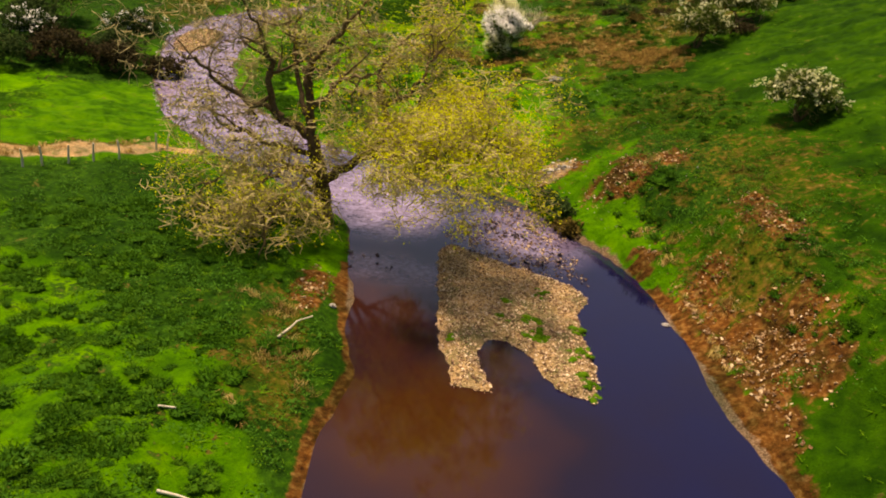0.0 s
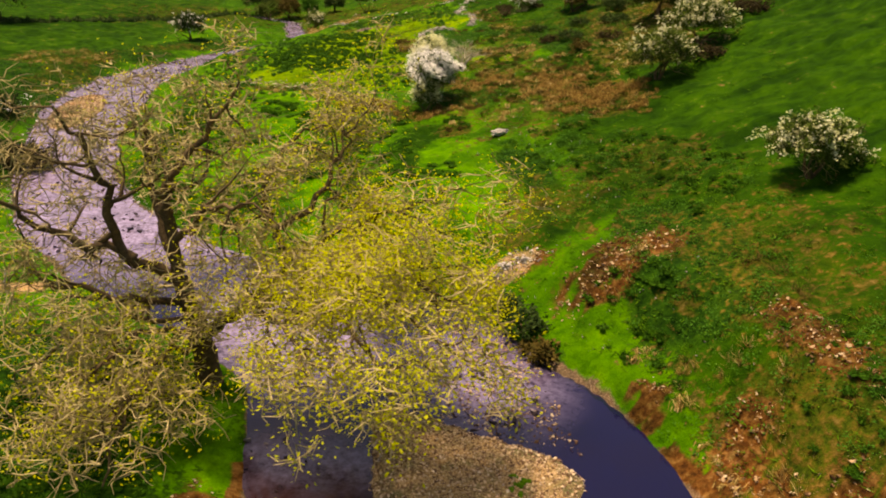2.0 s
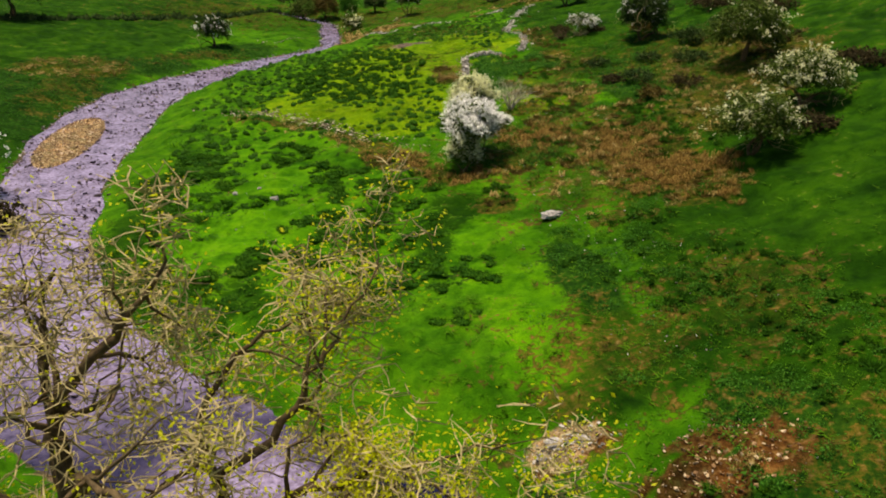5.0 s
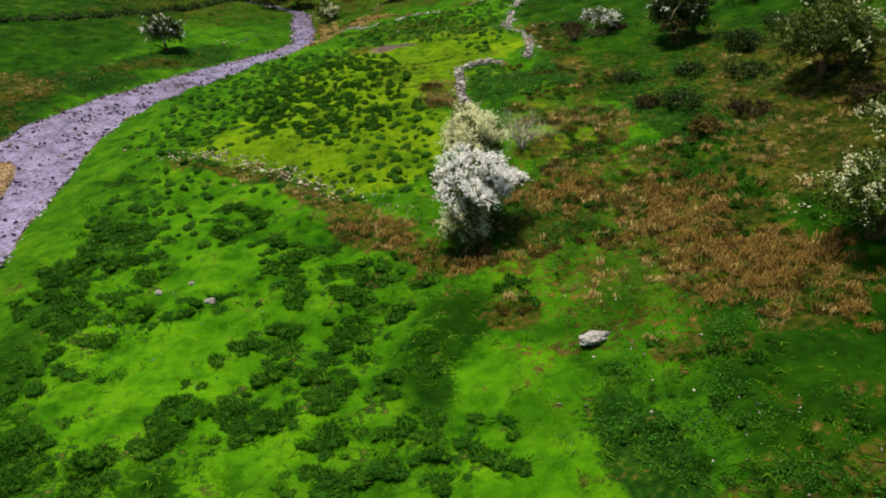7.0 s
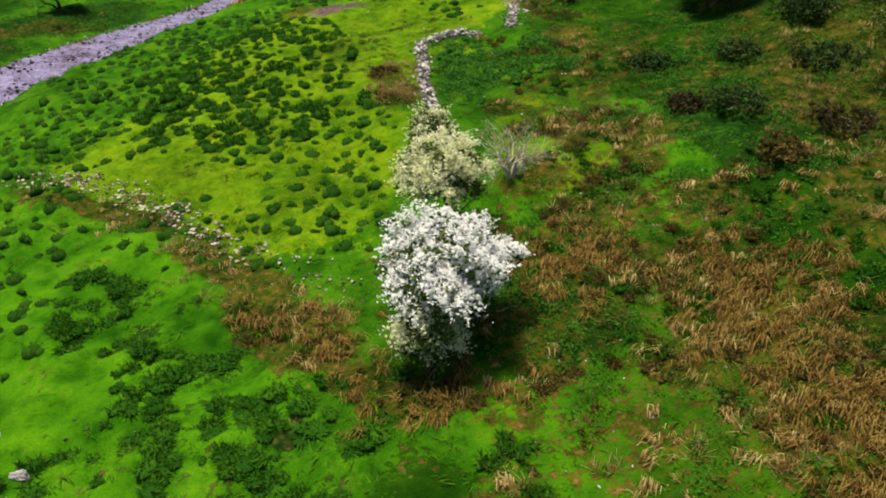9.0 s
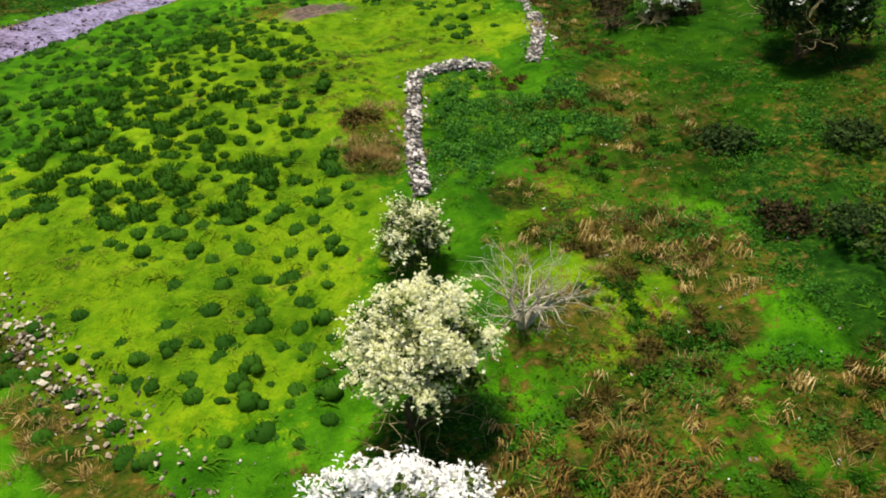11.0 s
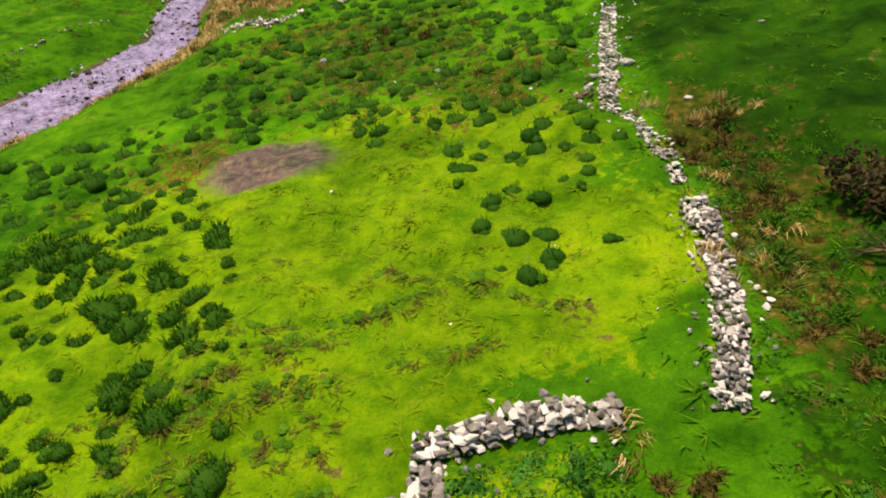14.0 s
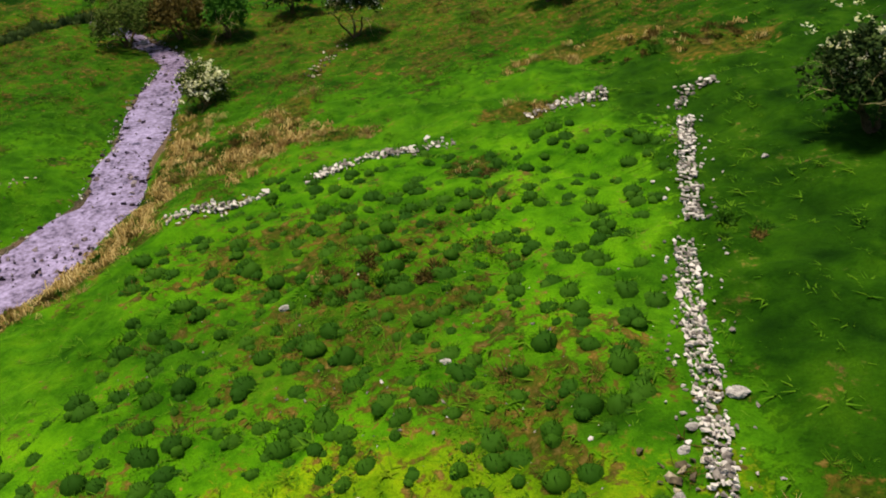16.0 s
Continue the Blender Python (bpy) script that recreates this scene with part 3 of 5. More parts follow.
def make_water():
    ax, ay = np.arange(-40, 22, 0.5), np.arange(-40, 240, 0.5)
    gx, gy = np.meshgrid(ax, ay)
    x, y = gx.ravel(), gy.ravel()
    e = from_stream(x, y)
    i = np.arange(len(ay) * len(ax)).reshape(len(ay), len(ax))
    f = np.stack([i[:-1, :-1], i[:-1, 1:], i[1:, 1:], i[1:, :-1]], -1).reshape(-1, 4)
    f = f[(e[f] < 1.2).any(1)]
    used = np.unique(f)
    back = np.zeros(len(x), int)
    back[used] = np.arange(len(used))
    x, y = x[used], y[used]
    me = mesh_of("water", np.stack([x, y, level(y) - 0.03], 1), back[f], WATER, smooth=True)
    # rough water, and where sky reflection is painted, as below the tree at (-2.6, 51.5)
    riffle_sheen = most(step(y, 57, 64) * 0.9, blob(x, y, -2.6, 51.5, 4.2, 6.5, 18, 0.35) * 0.85, blob(x, y, -0.5, 40.5, 3.0, 1.6, -10) * 0.35, blob(x, y, 6.8, 47, 3, 4.0, 0) * 0.7, blob(x, y, -15, 66, 5, 8, 30) * 0.9)
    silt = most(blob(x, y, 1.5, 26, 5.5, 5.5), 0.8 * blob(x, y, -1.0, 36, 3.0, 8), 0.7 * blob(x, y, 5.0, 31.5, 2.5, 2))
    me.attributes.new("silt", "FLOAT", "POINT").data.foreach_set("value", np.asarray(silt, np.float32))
    me.attributes.new("riffle_sheen", "FLOAT", "POINT").data.foreach_set("value", np.asarray(riffle_sheen, np.float32))
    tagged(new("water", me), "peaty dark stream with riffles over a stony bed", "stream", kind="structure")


make_ground()
make_water()


# ---- dry stone walls ----
srng = np.random.RandomState(11)
SIZES = ((0.46, 0.30, 0.20), (0.38, 0.34, 0.18), (0.55, 0.27, 0.16), (0.34, 0.26, 0.24), (0.42, 0.38, 0.26), (0.30, 0.24, 0.16), (0.62, 0.36, 0.22), (0.26, 0.22, 0.18))
WALL_STONES = [stone_mesh("stone", srng, s, STONE) for s in SIZES]
RUBBLE_STONES = [stone_mesh("stone", srng, s, RUBBLE) for s in SIZES]


def along(points, gap):
    """Evenly spaced (x, y, heading) on a line of points."""
    out, rest = [], 0.0
    for (ax, ay), (bx, by) in zip(points, points[1:]):
        length = math.hypot(bx - ax, by - ay)
        d = rest
        while d < length:
            out.append((ax + (bx - ax) * d / length, ay + (by - ay) * d / length, math.atan2(by - ay, bx - ax)))
            d += gap
        rest = d - length
    return out


def stone_wall(name, label, points, width, courses, spill, seed, gap=0.23, category="wall", group="dry stone walls", big=0.70):
    """Courses of single stones laid along a line, worn down unevenly, with fallen stones beside it."""
    rng = np.random.RandomState(seed)
    stones = RUBBLE_STONES if category == "rubble" else WALL_STONES
    shapes = [arrays_of(me) for me in stones]
    mid = points[len(points) // 2]
    ob = thing(name, mid[0], mid[1], label, category, group)
    origin = ob.matrix_basis.translation
    laid = []
    loose = 0.22 if category == "rubble" else 0.05
    for n, (x, y, a) in enumerate(along(points, gap)):
        high = courses * (0.78 + 0.36 * math.sin(n * 0.31 + seed) * math.sin(n * 0.11 + 1.3 * seed)) + rng.uniform(-0.3, 0.5)
        cx, cy = -math.sin(a), math.cos(a)
        for c in range(max(1, int(round(high)))):
            w = width * (1 - 0.12 * c)
            rows = max(1, int(round(w / (0.31 * big))))
            for q in range(rows):
                off = ((q + 0.5) / rows - 0.5) * w + rng.uniform(-loose, loose)
                if rng.uniform() < (0.35 if category == "rubble" else 0.08):
                    continue
                px, py = x + cx * off + math.cos(a) * rng.uniform(-loose, loose) * 1.6, y + cy * off + math.sin(a) * rng.uniform(-loose, loose) * 1.6
                s = big * rng.uniform(0.8, 1.2)
                z = gz(px, py) + 0.06 + c * 0.18 * big
                laid.append((c, rng.randint(8), pose(px - origin.x, py - origin.y, z - origin.z, rng.uniform(-12, 12), rng.uniform(-12, 12), math.degrees(a) + rng.choice((0, 90)) + rng.uniform(-22, 22)) @ Matrix.Diagonal((s, s, s, 1))))
        if rng.uniform() < spill:
            off = rng.choice((-1, 1)) * (width / 2 + abs(rng.normal()) * 0.3 + 0.08)
            px, py = x + cx * off, y + cy * off
            s = big * rng.uniform(0.5, 1.1)
            laid.append((9, rng.randint(8), pose(px - origin.x, py - origin.y, gz(px, py) + 0.04 - origin.z, rng.uniform(-30, 30), rng.uniform(-30, 30), rng.uniform(0, 360)) @ Matrix.Diagonal((s, s, s, 1))))
    laid.sort(key=lambda e: -e[0])
    for c, k, m in laid[:290]:
        part("stone", stones[k], ob, "", m)
    rest = []
    for c, k, m in laid[290:]:
        v, f = shapes[k]
        m = np.array(m)
        rest.append((v @ m[:3, :3].T + m[:3, 3], f))
    if rest:
        tagged(part("lower_stones", mesh_of("lower_stones", *joined(rest), RUBBLE if category == "rubble" else STONE), ob), kind="stuff")
    return ob


stone_wall("stone_wall", "low grey dry stone wall turning a square corner in the grass", [(8.15, 105.4), (7.95, 108), (7.85, 110.5), (7.95, 113), (8.0, 117.2)], 0.80, 3.6, 0.3, 1, 0.2, big=0.66)
stone_wall("stone_wall", "short return of grey dry stone wall with fallen stones", [(8.3, 116.9), (10.2, 117.2), (12.0, 117.3)], 0.76, 3.6, 0.9, 2, 0.2, big=0.66)
stone_wall("stone_wall", "tumbled end of a grey dry stone wall beside rushes", [(14.05, 117.0), (14.5, 119), (14.9, 121.2), (15.0, 123.6), (15.0, 124.4)], 0.78, 3.4, 0.9, 3, 0.17, big=0.5)
stone_wall("stone_wall", "thin broken line of wall stones among tawny grass", [(15.0, 125.6), (14.8, 128.0), (14.45, 131.0)], 0.5, 1.7, 0.6, 4, 0.2, big=0.44)
stone_wall("stone_wall", "ruined grey dry stone wall spread across pasture", [(13.9, 131.2), (14.2, 133.2), (14.7, 136.5), (15.1, 139), (15.7, 142.6)], 0.7, 2.0, 1.0, 5, 0.18, big=0.46)
stone_wall("stone_wall", "ruined upper run of grey dry stone wall", [(16.2, 143.4), (16.8, 146.8), (17.6, 150), (18.3, 153.0)], 0.66, 1.9, 0.8, 6, 0.19, big=0.48)
stone_wall("stone_wall", "grey wall end meeting a cross wall on the slope", [(18.4, 154.2), (18.7, 155.6), (20.4, 156.0)], 0.6, 1.8, 0.6, 7, 0.25, big=0.58)
stone_wall("stone_wall", "short low cross wall of pale stones near the stream", [(-4.6, 151.8), (-2.5, 152.6), (-0.3, 153.4)], 0.7, 1.9, 0.6, 8, 0.24, big=0.62)
stone_wall("stone_wall", "low cross wall of pale stones on grass", [(1.4, 154.4), (4, 155), (6.6, 155.5), (8.2, 156.2)], 0.8, 2.0, 0.6, 9, 0.24, big=0.62)
stone_wall("stone_wall", "scattered cross wall stones half sunk in turf", [(12.0, 157.3), (14, 157.6), (15.8, 157.3)], 0.95, 1.4, 0.9, 10, 0.26, big=0.62)
stone_wall("stone_rubble", "line of half-buried wall rubble among dead grass", [(-15.0, 105.3), (-12.5, 104.5), (-9.6, 103.2), (-7, 100.9), (-5.2, 99.0), (-2.3, 96.0), (-0.3, 94.0)], 1.5, 1.5, 1.0, 12, 0.26, "rubble", "rubble lines", 0.48)
stone_wall("stone_rubble", "sparse rubble trailing off into dead grass", [(0.3, 93.4), (2.2, 92.0), (4.2, 90.6)], 0.9, 1.0, 0.8, 13, 0.45, "rubble", "rubble lines", 0.42)
stone_wall("stone_rubble", "small heap of rubble above the stream bank", [(-18.6, 108.6), (-17.6, 108.2)], 0.8, 1.4, 0.9, 14, 0.45, "rubble", "rubble lines")
stone_wall("stone_rubble", "spilled stones where two ruined walls once met", [(12.6, 131.0), (13.2, 132.0), (13.6, 133.6)], 0.8, 1.1, 0.9, 15, 0.5, "rubble", "rubble lines", 0.8)
stone_wall("stone_rubble", "far line of pale rubble climbing the hillside", [(-1.2, 172.5), (-0.6, 176), (0.2, 180)], 0.8, 1.3, 0.5, 16, 0.6, "rubble", "rubble lines")
stone_wall("stone_rubble", "low kerb of pale stones along the far bank", [(-20.5, 153.5), (-17.5, 157), (-15.0, 161)], 0.7, 1.0, 0.6, 17, 0.7, "rubble", "rubble lines")



def boulder_mesh(rng, size):
    """A weathered block: a ball cut by rough planes and pitted."""
    bm = bmesh.new()
    bmesh.ops.create_icosphere(bm, subdivisions=4, radius=1.0)
    cuts = [(Vector(rng.normal(size=3)).normalized(), rng.uniform(0.55, 0.85)) for _ in range(9)]
    off = Vector(rng.uniform(0, 50, 3))
    for v in bm.verts:
        for n, d in cuts:
            v.co -= n * max(0.0, v.co.dot(n) - d) * 0.9
        v.co *= 1 + 0.20 * noise.noise(v.co * 2.2 + off) + 0.10 * noise.noise(v.co * 6 + off)
        ledge = v.co.z * 4.5 + 0.8 * noise.noise(v.co * 1.5 + off)
        v.co *= 1 - 0.13 * (ledge - math.floor(ledge))
        v.co = Vector((v.co.x * size[0], v.co.y * size[1], v.co.z * size[2])) * 0.56
    me = bpy.data.meshes.new("boulder")
    bm.to_mesh(me)
    bm.free()
    me.materials.append(ROCK)
    return me


brng = np.random.RandomState(23)
for n, (x, y, sx, sy, sz, label) in enumerate((
        (11.7, 75.2, 1.55, 0.85, 0.5, "large grey-white boulder lying in rough grass"), (15.15, 135.0, 0.6, 0.34, 0.28, "pale boulder beside the ruined wall"),
        (13.8, 134.0, 0.34, 0.26, 0.2, "pale stone fallen from the ruined wall"), (13.5, 133.4, 0.34, 0.26, 0.2, "pale stone fallen from the ruined wall"),
        (13.05, 132.0, 0.34, 0.26, 0.2, "pale stone fallen from the ruined wall"), (16.6, 131.4, 0.32, 0.25, 0.2, "small pale stone in tawny grass"),
        (-9.9, 84.4, 0.45, 0.35, 0.3, "small white stone in short grass"), (-6.8, 83.0, 0.6, 0.4, 0.35, "small white stone in short grass"), (-8.2, 84.9, 0.35, 0.3, 0.25, "small white stone in short grass"),
        (13.35, 36.9, 0.45, 0.35, 0.3, "pale rock at the water's edge"), (9.2, 55.6, 0.9, 0.6, 0.3, "pale flat rock on the bank"), (10.2, 55.3, 0.6, 0.4, 0.3, "pale flat rock on the bank"), (8.6, 55.1, 0.5, 0.4, 0.3, "pale flat rock on the bank"),
        (-3.15, 35.0, 0.35, 0.3, 0.25, "white stone at the foot of the bank"), (20.5, 136.5, 0.25, 0.2, 0.15, "small pale stone on mown-looking pasture"), (19.8, 147.5, 0.3, 0.22, 0.15, "small pale stone on short pasture"),
        (8.0, 138.2, 0.35, 0.3, 0.22, "small pale stone among rushes"), (2.5, 142.6, 0.4, 0.3, 0.22, "small pale stone among rushes"))):
    me = boulder_mesh(brng, (sx, sy, sz))
    ob = new("boulder", me)
    ob.matrix_basis = pose(x, y, gz(x, y) + sz * 0.22, brng.uniform(-8, 8), brng.uniform(-8, 8), brng.uniform(-25, 25))
    tagged(ob, label, "boulder", "boulders")


# ---- trees and shrubs ----
def limbs_mesh(name, limbs, mat, least=0.0, most_r=9.9):
    pieces = [tube(p, r, 7 if r[0] > 0.12 else 5 if r[0] > 0.04 else 3) for p, r, d in limbs if least <= r[0] < most_r]
    v, f = joined(pieces)
    return mesh_of(name, v, f, mat, smooth=True)


def sprays(rng, centres, outs, per, length, size, jitter, flat=0.6):
    """Short arching sprays of small petals or leaves that start at centres."""
    n = len(centres)
    d = outs + rng.normal(size=(n, 3)) * 0.55
    d /= np.linalg.norm(d, axis=1)[:, None]
    u = np.linspace(0.1, 1, per)[None, :, None]
    ln = length * rng.uniform(0.5, 1.3, size=(n, 1, 1))
    c = centres[:, None, :] + d[:, None, :] * u * ln + np.array([0, 0, -0.35]) * (u ** 2) * ln
    c = c.reshape(-1, 3)
    c = c + rng.normal(size=c.shape) * jitter
    return leaves(rng, c, len(c) * 2, jitter * 0.8, size, flat)


def crown_points(rng, count, w, d, low, high, uneven=0.34):
    """Places over a lumpy dome and in it, with the way out."""
    a, u = rng.uniform(0, 6.283, count), rng.uniform(-0.55, 1, count)
    s = np.sqrt(1 - u * u)
    out = np.stack([np.cos(a) * s, np.sin(a) * s, u], 1)
    lump = 1 + uneven * np.sin(3 * a + 2.1 * u + rng.uniform(0, 6)) * np.cos(4 * u + 1.3 * a) + uneven * 0.6 * np.sin(7 * a + 5 * u)
    r = (rng.uniform(0.3, 1, count) ** 0.45 * lump)[:, None] * 0.74
    half, mid = (high - low) / 2, (high + low) / 2
    return out * r * np.array([w / 2, d / 2, half]) + np.array([0, 0, mid]), out


def hawthorn(x, y, w, h, label, petals, leaf, share, seed, turn=0.0, category="tree", group="hawthorns", density=1.0, low=0.28, name="hawthorn_tree", deep=None):
    """A rounded thorn tree: short stems, twigs, leaf sprays and blossom sprays."""
    rng = np.random.RandomState(seed)
    ob = thing(name, x, y, label, category, group, turn, sink=0.08)
    for k in range(3):
        limbs, tips = [], []
        a = 2.1 * k + rng.uniform(-0.5, 0.5)
        grow(rng, (0.08 * math.cos(a), 0.08 * math.sin(a), 0), (0.35 * math.cos(a), 0.35 * math.sin(a), 1), h * 0.36, 0.045 * w ** 0.6, 4, limbs, tips, 0.5, 0.02, (2, 3), (0.62, 0.8), 0.65)
        stem = part("stem", limbs_mesh("stem", [l for l in limbs if l[2] >= 3], BARK), ob)
        tagged(part("branch", limbs_mesh("branch", [l for l in limbs if l[2] < 3], TWIG), stem), kind="stuff")
    near = math.hypot(x - 5, 0.5 * (y - 90)) < 12
    size = 1.0 if near else 1.15 if x > 15 and y < 130 else 1.5
    n = int(420 * (w * h) ** 0.75 * 0.42 * density * (0.75 if near else 0.45 if size < 1.5 else 0.30))
    c, o = crown_points(rng, n, w, w if deep is None else deep, h * low, h)
    v, f = sprays(rng, c, o, 5, 0.45, 0.085 * size, 0.06 * size)
    part("crown", mesh_of("crown", v, f, leaf), ob)
    if share > 0:
        c, o = crown_points(rng, int(n * share), w * 1.02, (w if deep is None else deep) * 1.02, h * low, h * 1.02, 0.46)
        keep = rng.uniform(size=len(c)) < 0.55 + 0.45 * (o[:, 2] > -0.1)
        v, f = sprays(rng, c[keep], o[keep] * np.array([1, 1, 0.6]) + np.array([0, 0, 0.5]), 6, 0.55, 0.058 * size, 0.05 * size, 0.9)
        part("blossom", mesh_of("blossom", v, f, petals), ob, "dense sprays of blossom")
    return ob


hawthorn(7.2, 86.9, 4.9, 4.7, "hawthorn tree covered in white blossom beside rubble", BLOSSOM, HAW_LEAF, 2.9, 31, density=1.1, low=0.38)
hawthorn(6.6, 85.4, 2.0, 2.8, "small cream-flowered hawthorn growing under a white one", CREAM, HAW_LEAF, 2.0, 30, density=1.4, low=0.2)
hawthorn(7.5, 93.3, 3.5, 4.3, "hawthorn tree with creamy blossom hanging over a grey trunk", CREAM, HAW_LEAF, 3.2, 32, density=0.8, low=0.32)
hawthorn(7.6, 100.6, 2.3, 2.3, "small hawthorn with sparse cream blossom by the wall end", CREAM, HAW_LEAF, 0.9, 33, low=0.15)
hawthorn(24.9, 54.0, 5.0, 3.7, "rounded hawthorn with pale blossom on the pasture slope", CREAM, HAW_LEAF, 0.55, 34, low=0.12)
hawthorn(24.3, 77.4, 5.8, 4.4, "spreading hawthorn with pale blossom above dead grass", CREAM, HAW_LEAF, 0.35, 35, low=0.1)
hawthorn(29.5, 83.0, 6.2, 4.2, "spreading hawthorn with pale blossom on scrubby slope", CREAM, HAW_LEAF, 0.5, 36, low=0.15)
hawthorn(30.2, 96.5, 7.6, 5.4, "broad dull green thorn tree on the dark slope", CREAM, HAW_LEAF, 0.10, 37, low=0.05, density=1.4)
hawthorn(25.6, 112.6, 5.4, 5.4, "dark green hawthorn with a few white blossoms", BLOSSOM, DARK_LEAF, 0.07, 38, low=0.04, density=1.6)
hawthorn(21.0, 120.8, 3.8, 2.2, "leaning hawthorn with white blossom over a pale thicket", BLOSSOM, HAW_LEAF, 0.8, 39, low=0.35, density=0.6)
hawthorn(23.6, 147.8, 5.2, 4.3, "dark dense thorn tree on short pasture", CREAM, DARK_LEAF, 0.16, 40, low=0.08, density=1.5)
hawthorn(1.0, 181.5, 4.4, 5.0, "small hawthorn with white blossom on the far slope", BLOSSOM, DARK_LEAF, 0.5, 41)
hawthorn(-8.3, 172.4, 3.6, 2.9, "cream-flowered bush leaning over the stream", CREAM, HAW_LEAF, 0.6, 42, low=0.05)
hawthorn(-26.2, 148.5, 5.2, 4.6, "hawthorn with white blossom on the far bank", BLOSSOM, DARK_LEAF, 0.25, 43, low=0.1)
hawthorn(-37, 77.8, 5.0, 4.4, "hawthorn with white blossom at the wood edge", BLOSSOM, DARK_LEAF, 0.28, 44)
hawthorn(-30.5, 86.0, 6.2, 5.0, "hawthorn with white blossom at the wood edge", BLOSSOM, DARK_LEAF, 0.22, 45)
hawthorn(-33.5, 75.5, 6.5, 3.6, "dark brown-green thicket at the wood edge", CREAM, HEATHER, 0.0, 46, low=0.02, name="thicket", category="bush", group="thickets")
hawthorn(-29.0, 76.8, 4.6, 3.0, "dark brown-green thicket at the wood edge", CREAM, HEATHER, 0.0, 47, low=0.02, name="thicket", category="bush", group="thickets")
hawthorn(-43.0, 95.0, 9.0, 9.0, "tall dark tree behind the thickets", CREAM, DARK_LEAF, 0.0, 48, low=0.05, name="dark_tree", category="tree", group="far trees")
hawthorn(-37.5, 72.0, 6.0, 3.4, "dark brown-green thicket at the wood edge", CREAM, DARK_LEAF, 0.0, 146, low=0.02, name="thicket", category="bush", group="thickets")
hawthorn(-30.5, 80.5, 6.0, 3.6, "dark brown-green thicket at the wood edge", CREAM, DARK_LEAF, 0.0, 147, low=0.02, name="thicket", category="bush", group="thickets")
hawthorn(-25.4, 80.0, 4.4, 2.6, "dark brown-green thicket at the wood edge", CREAM, HEATHER, 0.0, 148, low=0.02, name="thicket", category="bush", group="thickets")
hawthorn(-40.0, 84.5, 7.0, 5.0, "dark brown-green thicket at the wood edge", CREAM, DARK_LEAF, 0.0, 49, low=0.02, name="thicket", category="bush", group="thickets")
hawthorn(-58.0, 157.0, 11.0, 10.0, "tall dark tree at the field corner", CREAM, DARK_LEAF, 0.0, 50, low=0.05, name="dark_tree", category="tree", group="far trees")
hawthorn(-66.0, 152.0, 12.0, 11.0, "tall dark tree at the field corner", CREAM, DARK_LEAF, 0.0, 51, low=0.05, name="dark_tree", category="tree", group="far trees")
hawthorn(-18.5, 187.0, 6.5, 4.2, "pale bare thicket beside the upper stream", CREAM, HAW_LEAF, 0.0, 52, low=0.05, name="thicket", category="bush", group="thickets", density=0.7)
hawthorn(-14.6, 188.5, 6.5, 4.6, "tangled brown thicket across the upper stream", CREAM, BRACKEN, 0.0, 57, low=0.03, name="thicket", category="bush", group="thickets")
hawthorn(-10.2, 187.5, 4.0, 4.6, "green bush beside the upper stream", CREAM, HERB, 0.0, 53, low=0.05, name="streamside_bush", category="bush", group="streamside bushes")
hawthorn(-5.6, 192.0, 5.5, 4.0, "green bush beside the upper stream", CREAM, DARK_LEAF, 0.0, 54, low=0.05, name="streamside_bush", category="bush", group="streamside bushes")
hawthorn(-21.0, 195.0, 9.0, 7.0, "dark bushy tree beside the upper stream", CREAM, DARK_LEAF, 0.0, 55, low=0.05, name="dark_tree", category="tree", group="far trees")
hawthorn(15.2, 179.0, 4.5, 4.0, "small dark thorn on the far slope", CREAM, DARK_LEAF, 0.1, 56)
# the three near (9, 50) stand in for a shaded hollow in the earth bank
for k, (x, y, w, h) in enumerate(((22.1, 98.7, 2.6, 0.9), (25.6, 94.6, 3.2, 1.0), (20.4, 100.2, 2.2, 0.8), (27.5, 101, 3.5, 1.2), (31, 90.5, 3.6, 1.2), (34, 101, 5.0, 1.8), (33.5, 108, 5.0, 1.6), (28.6, 78.6, 2.6, 1.3), (36, 88, 5.0, 1.6), (24.5, 104.5, 2.4, 0.9), (38, 112, 6, 2), (35, 120, 5, 1.6), (23.0, 127.0, 2.0, 0.8), (19.2, 123.4, 2.2, 0.9), (22.8, 121.2, 2.2, 0.9), (9.4, 50.6, 2.6, 0.9), (9.9, 48.4, 2.4, 0.8), (8.7, 52.4, 2.2, 0.9), (5.5, 111.9, 1.8, 0.45), (20.3, 106.0, 2.4, 0.6), (22.0, 93.4, 2.2, 0.8), (29.0, 107.0, 4.0, 1.3), (26.5, 116.5, 3.0, 1.0))):
    w, h = (w * 1.25, h * 0.7) if k < 15 else (w, h)
    hawthorn(x, y, w, h, "low dark brown scrub on rough ground", CREAM, (DARK_LEAF if k % 2 else BRACKEN) if k > 14 else (HEATHER if k % 3 else DARK_LEAF), 0.0, 70 + k, low=0.0, name="scrub_bush", category="bush", group="hillside scrub")


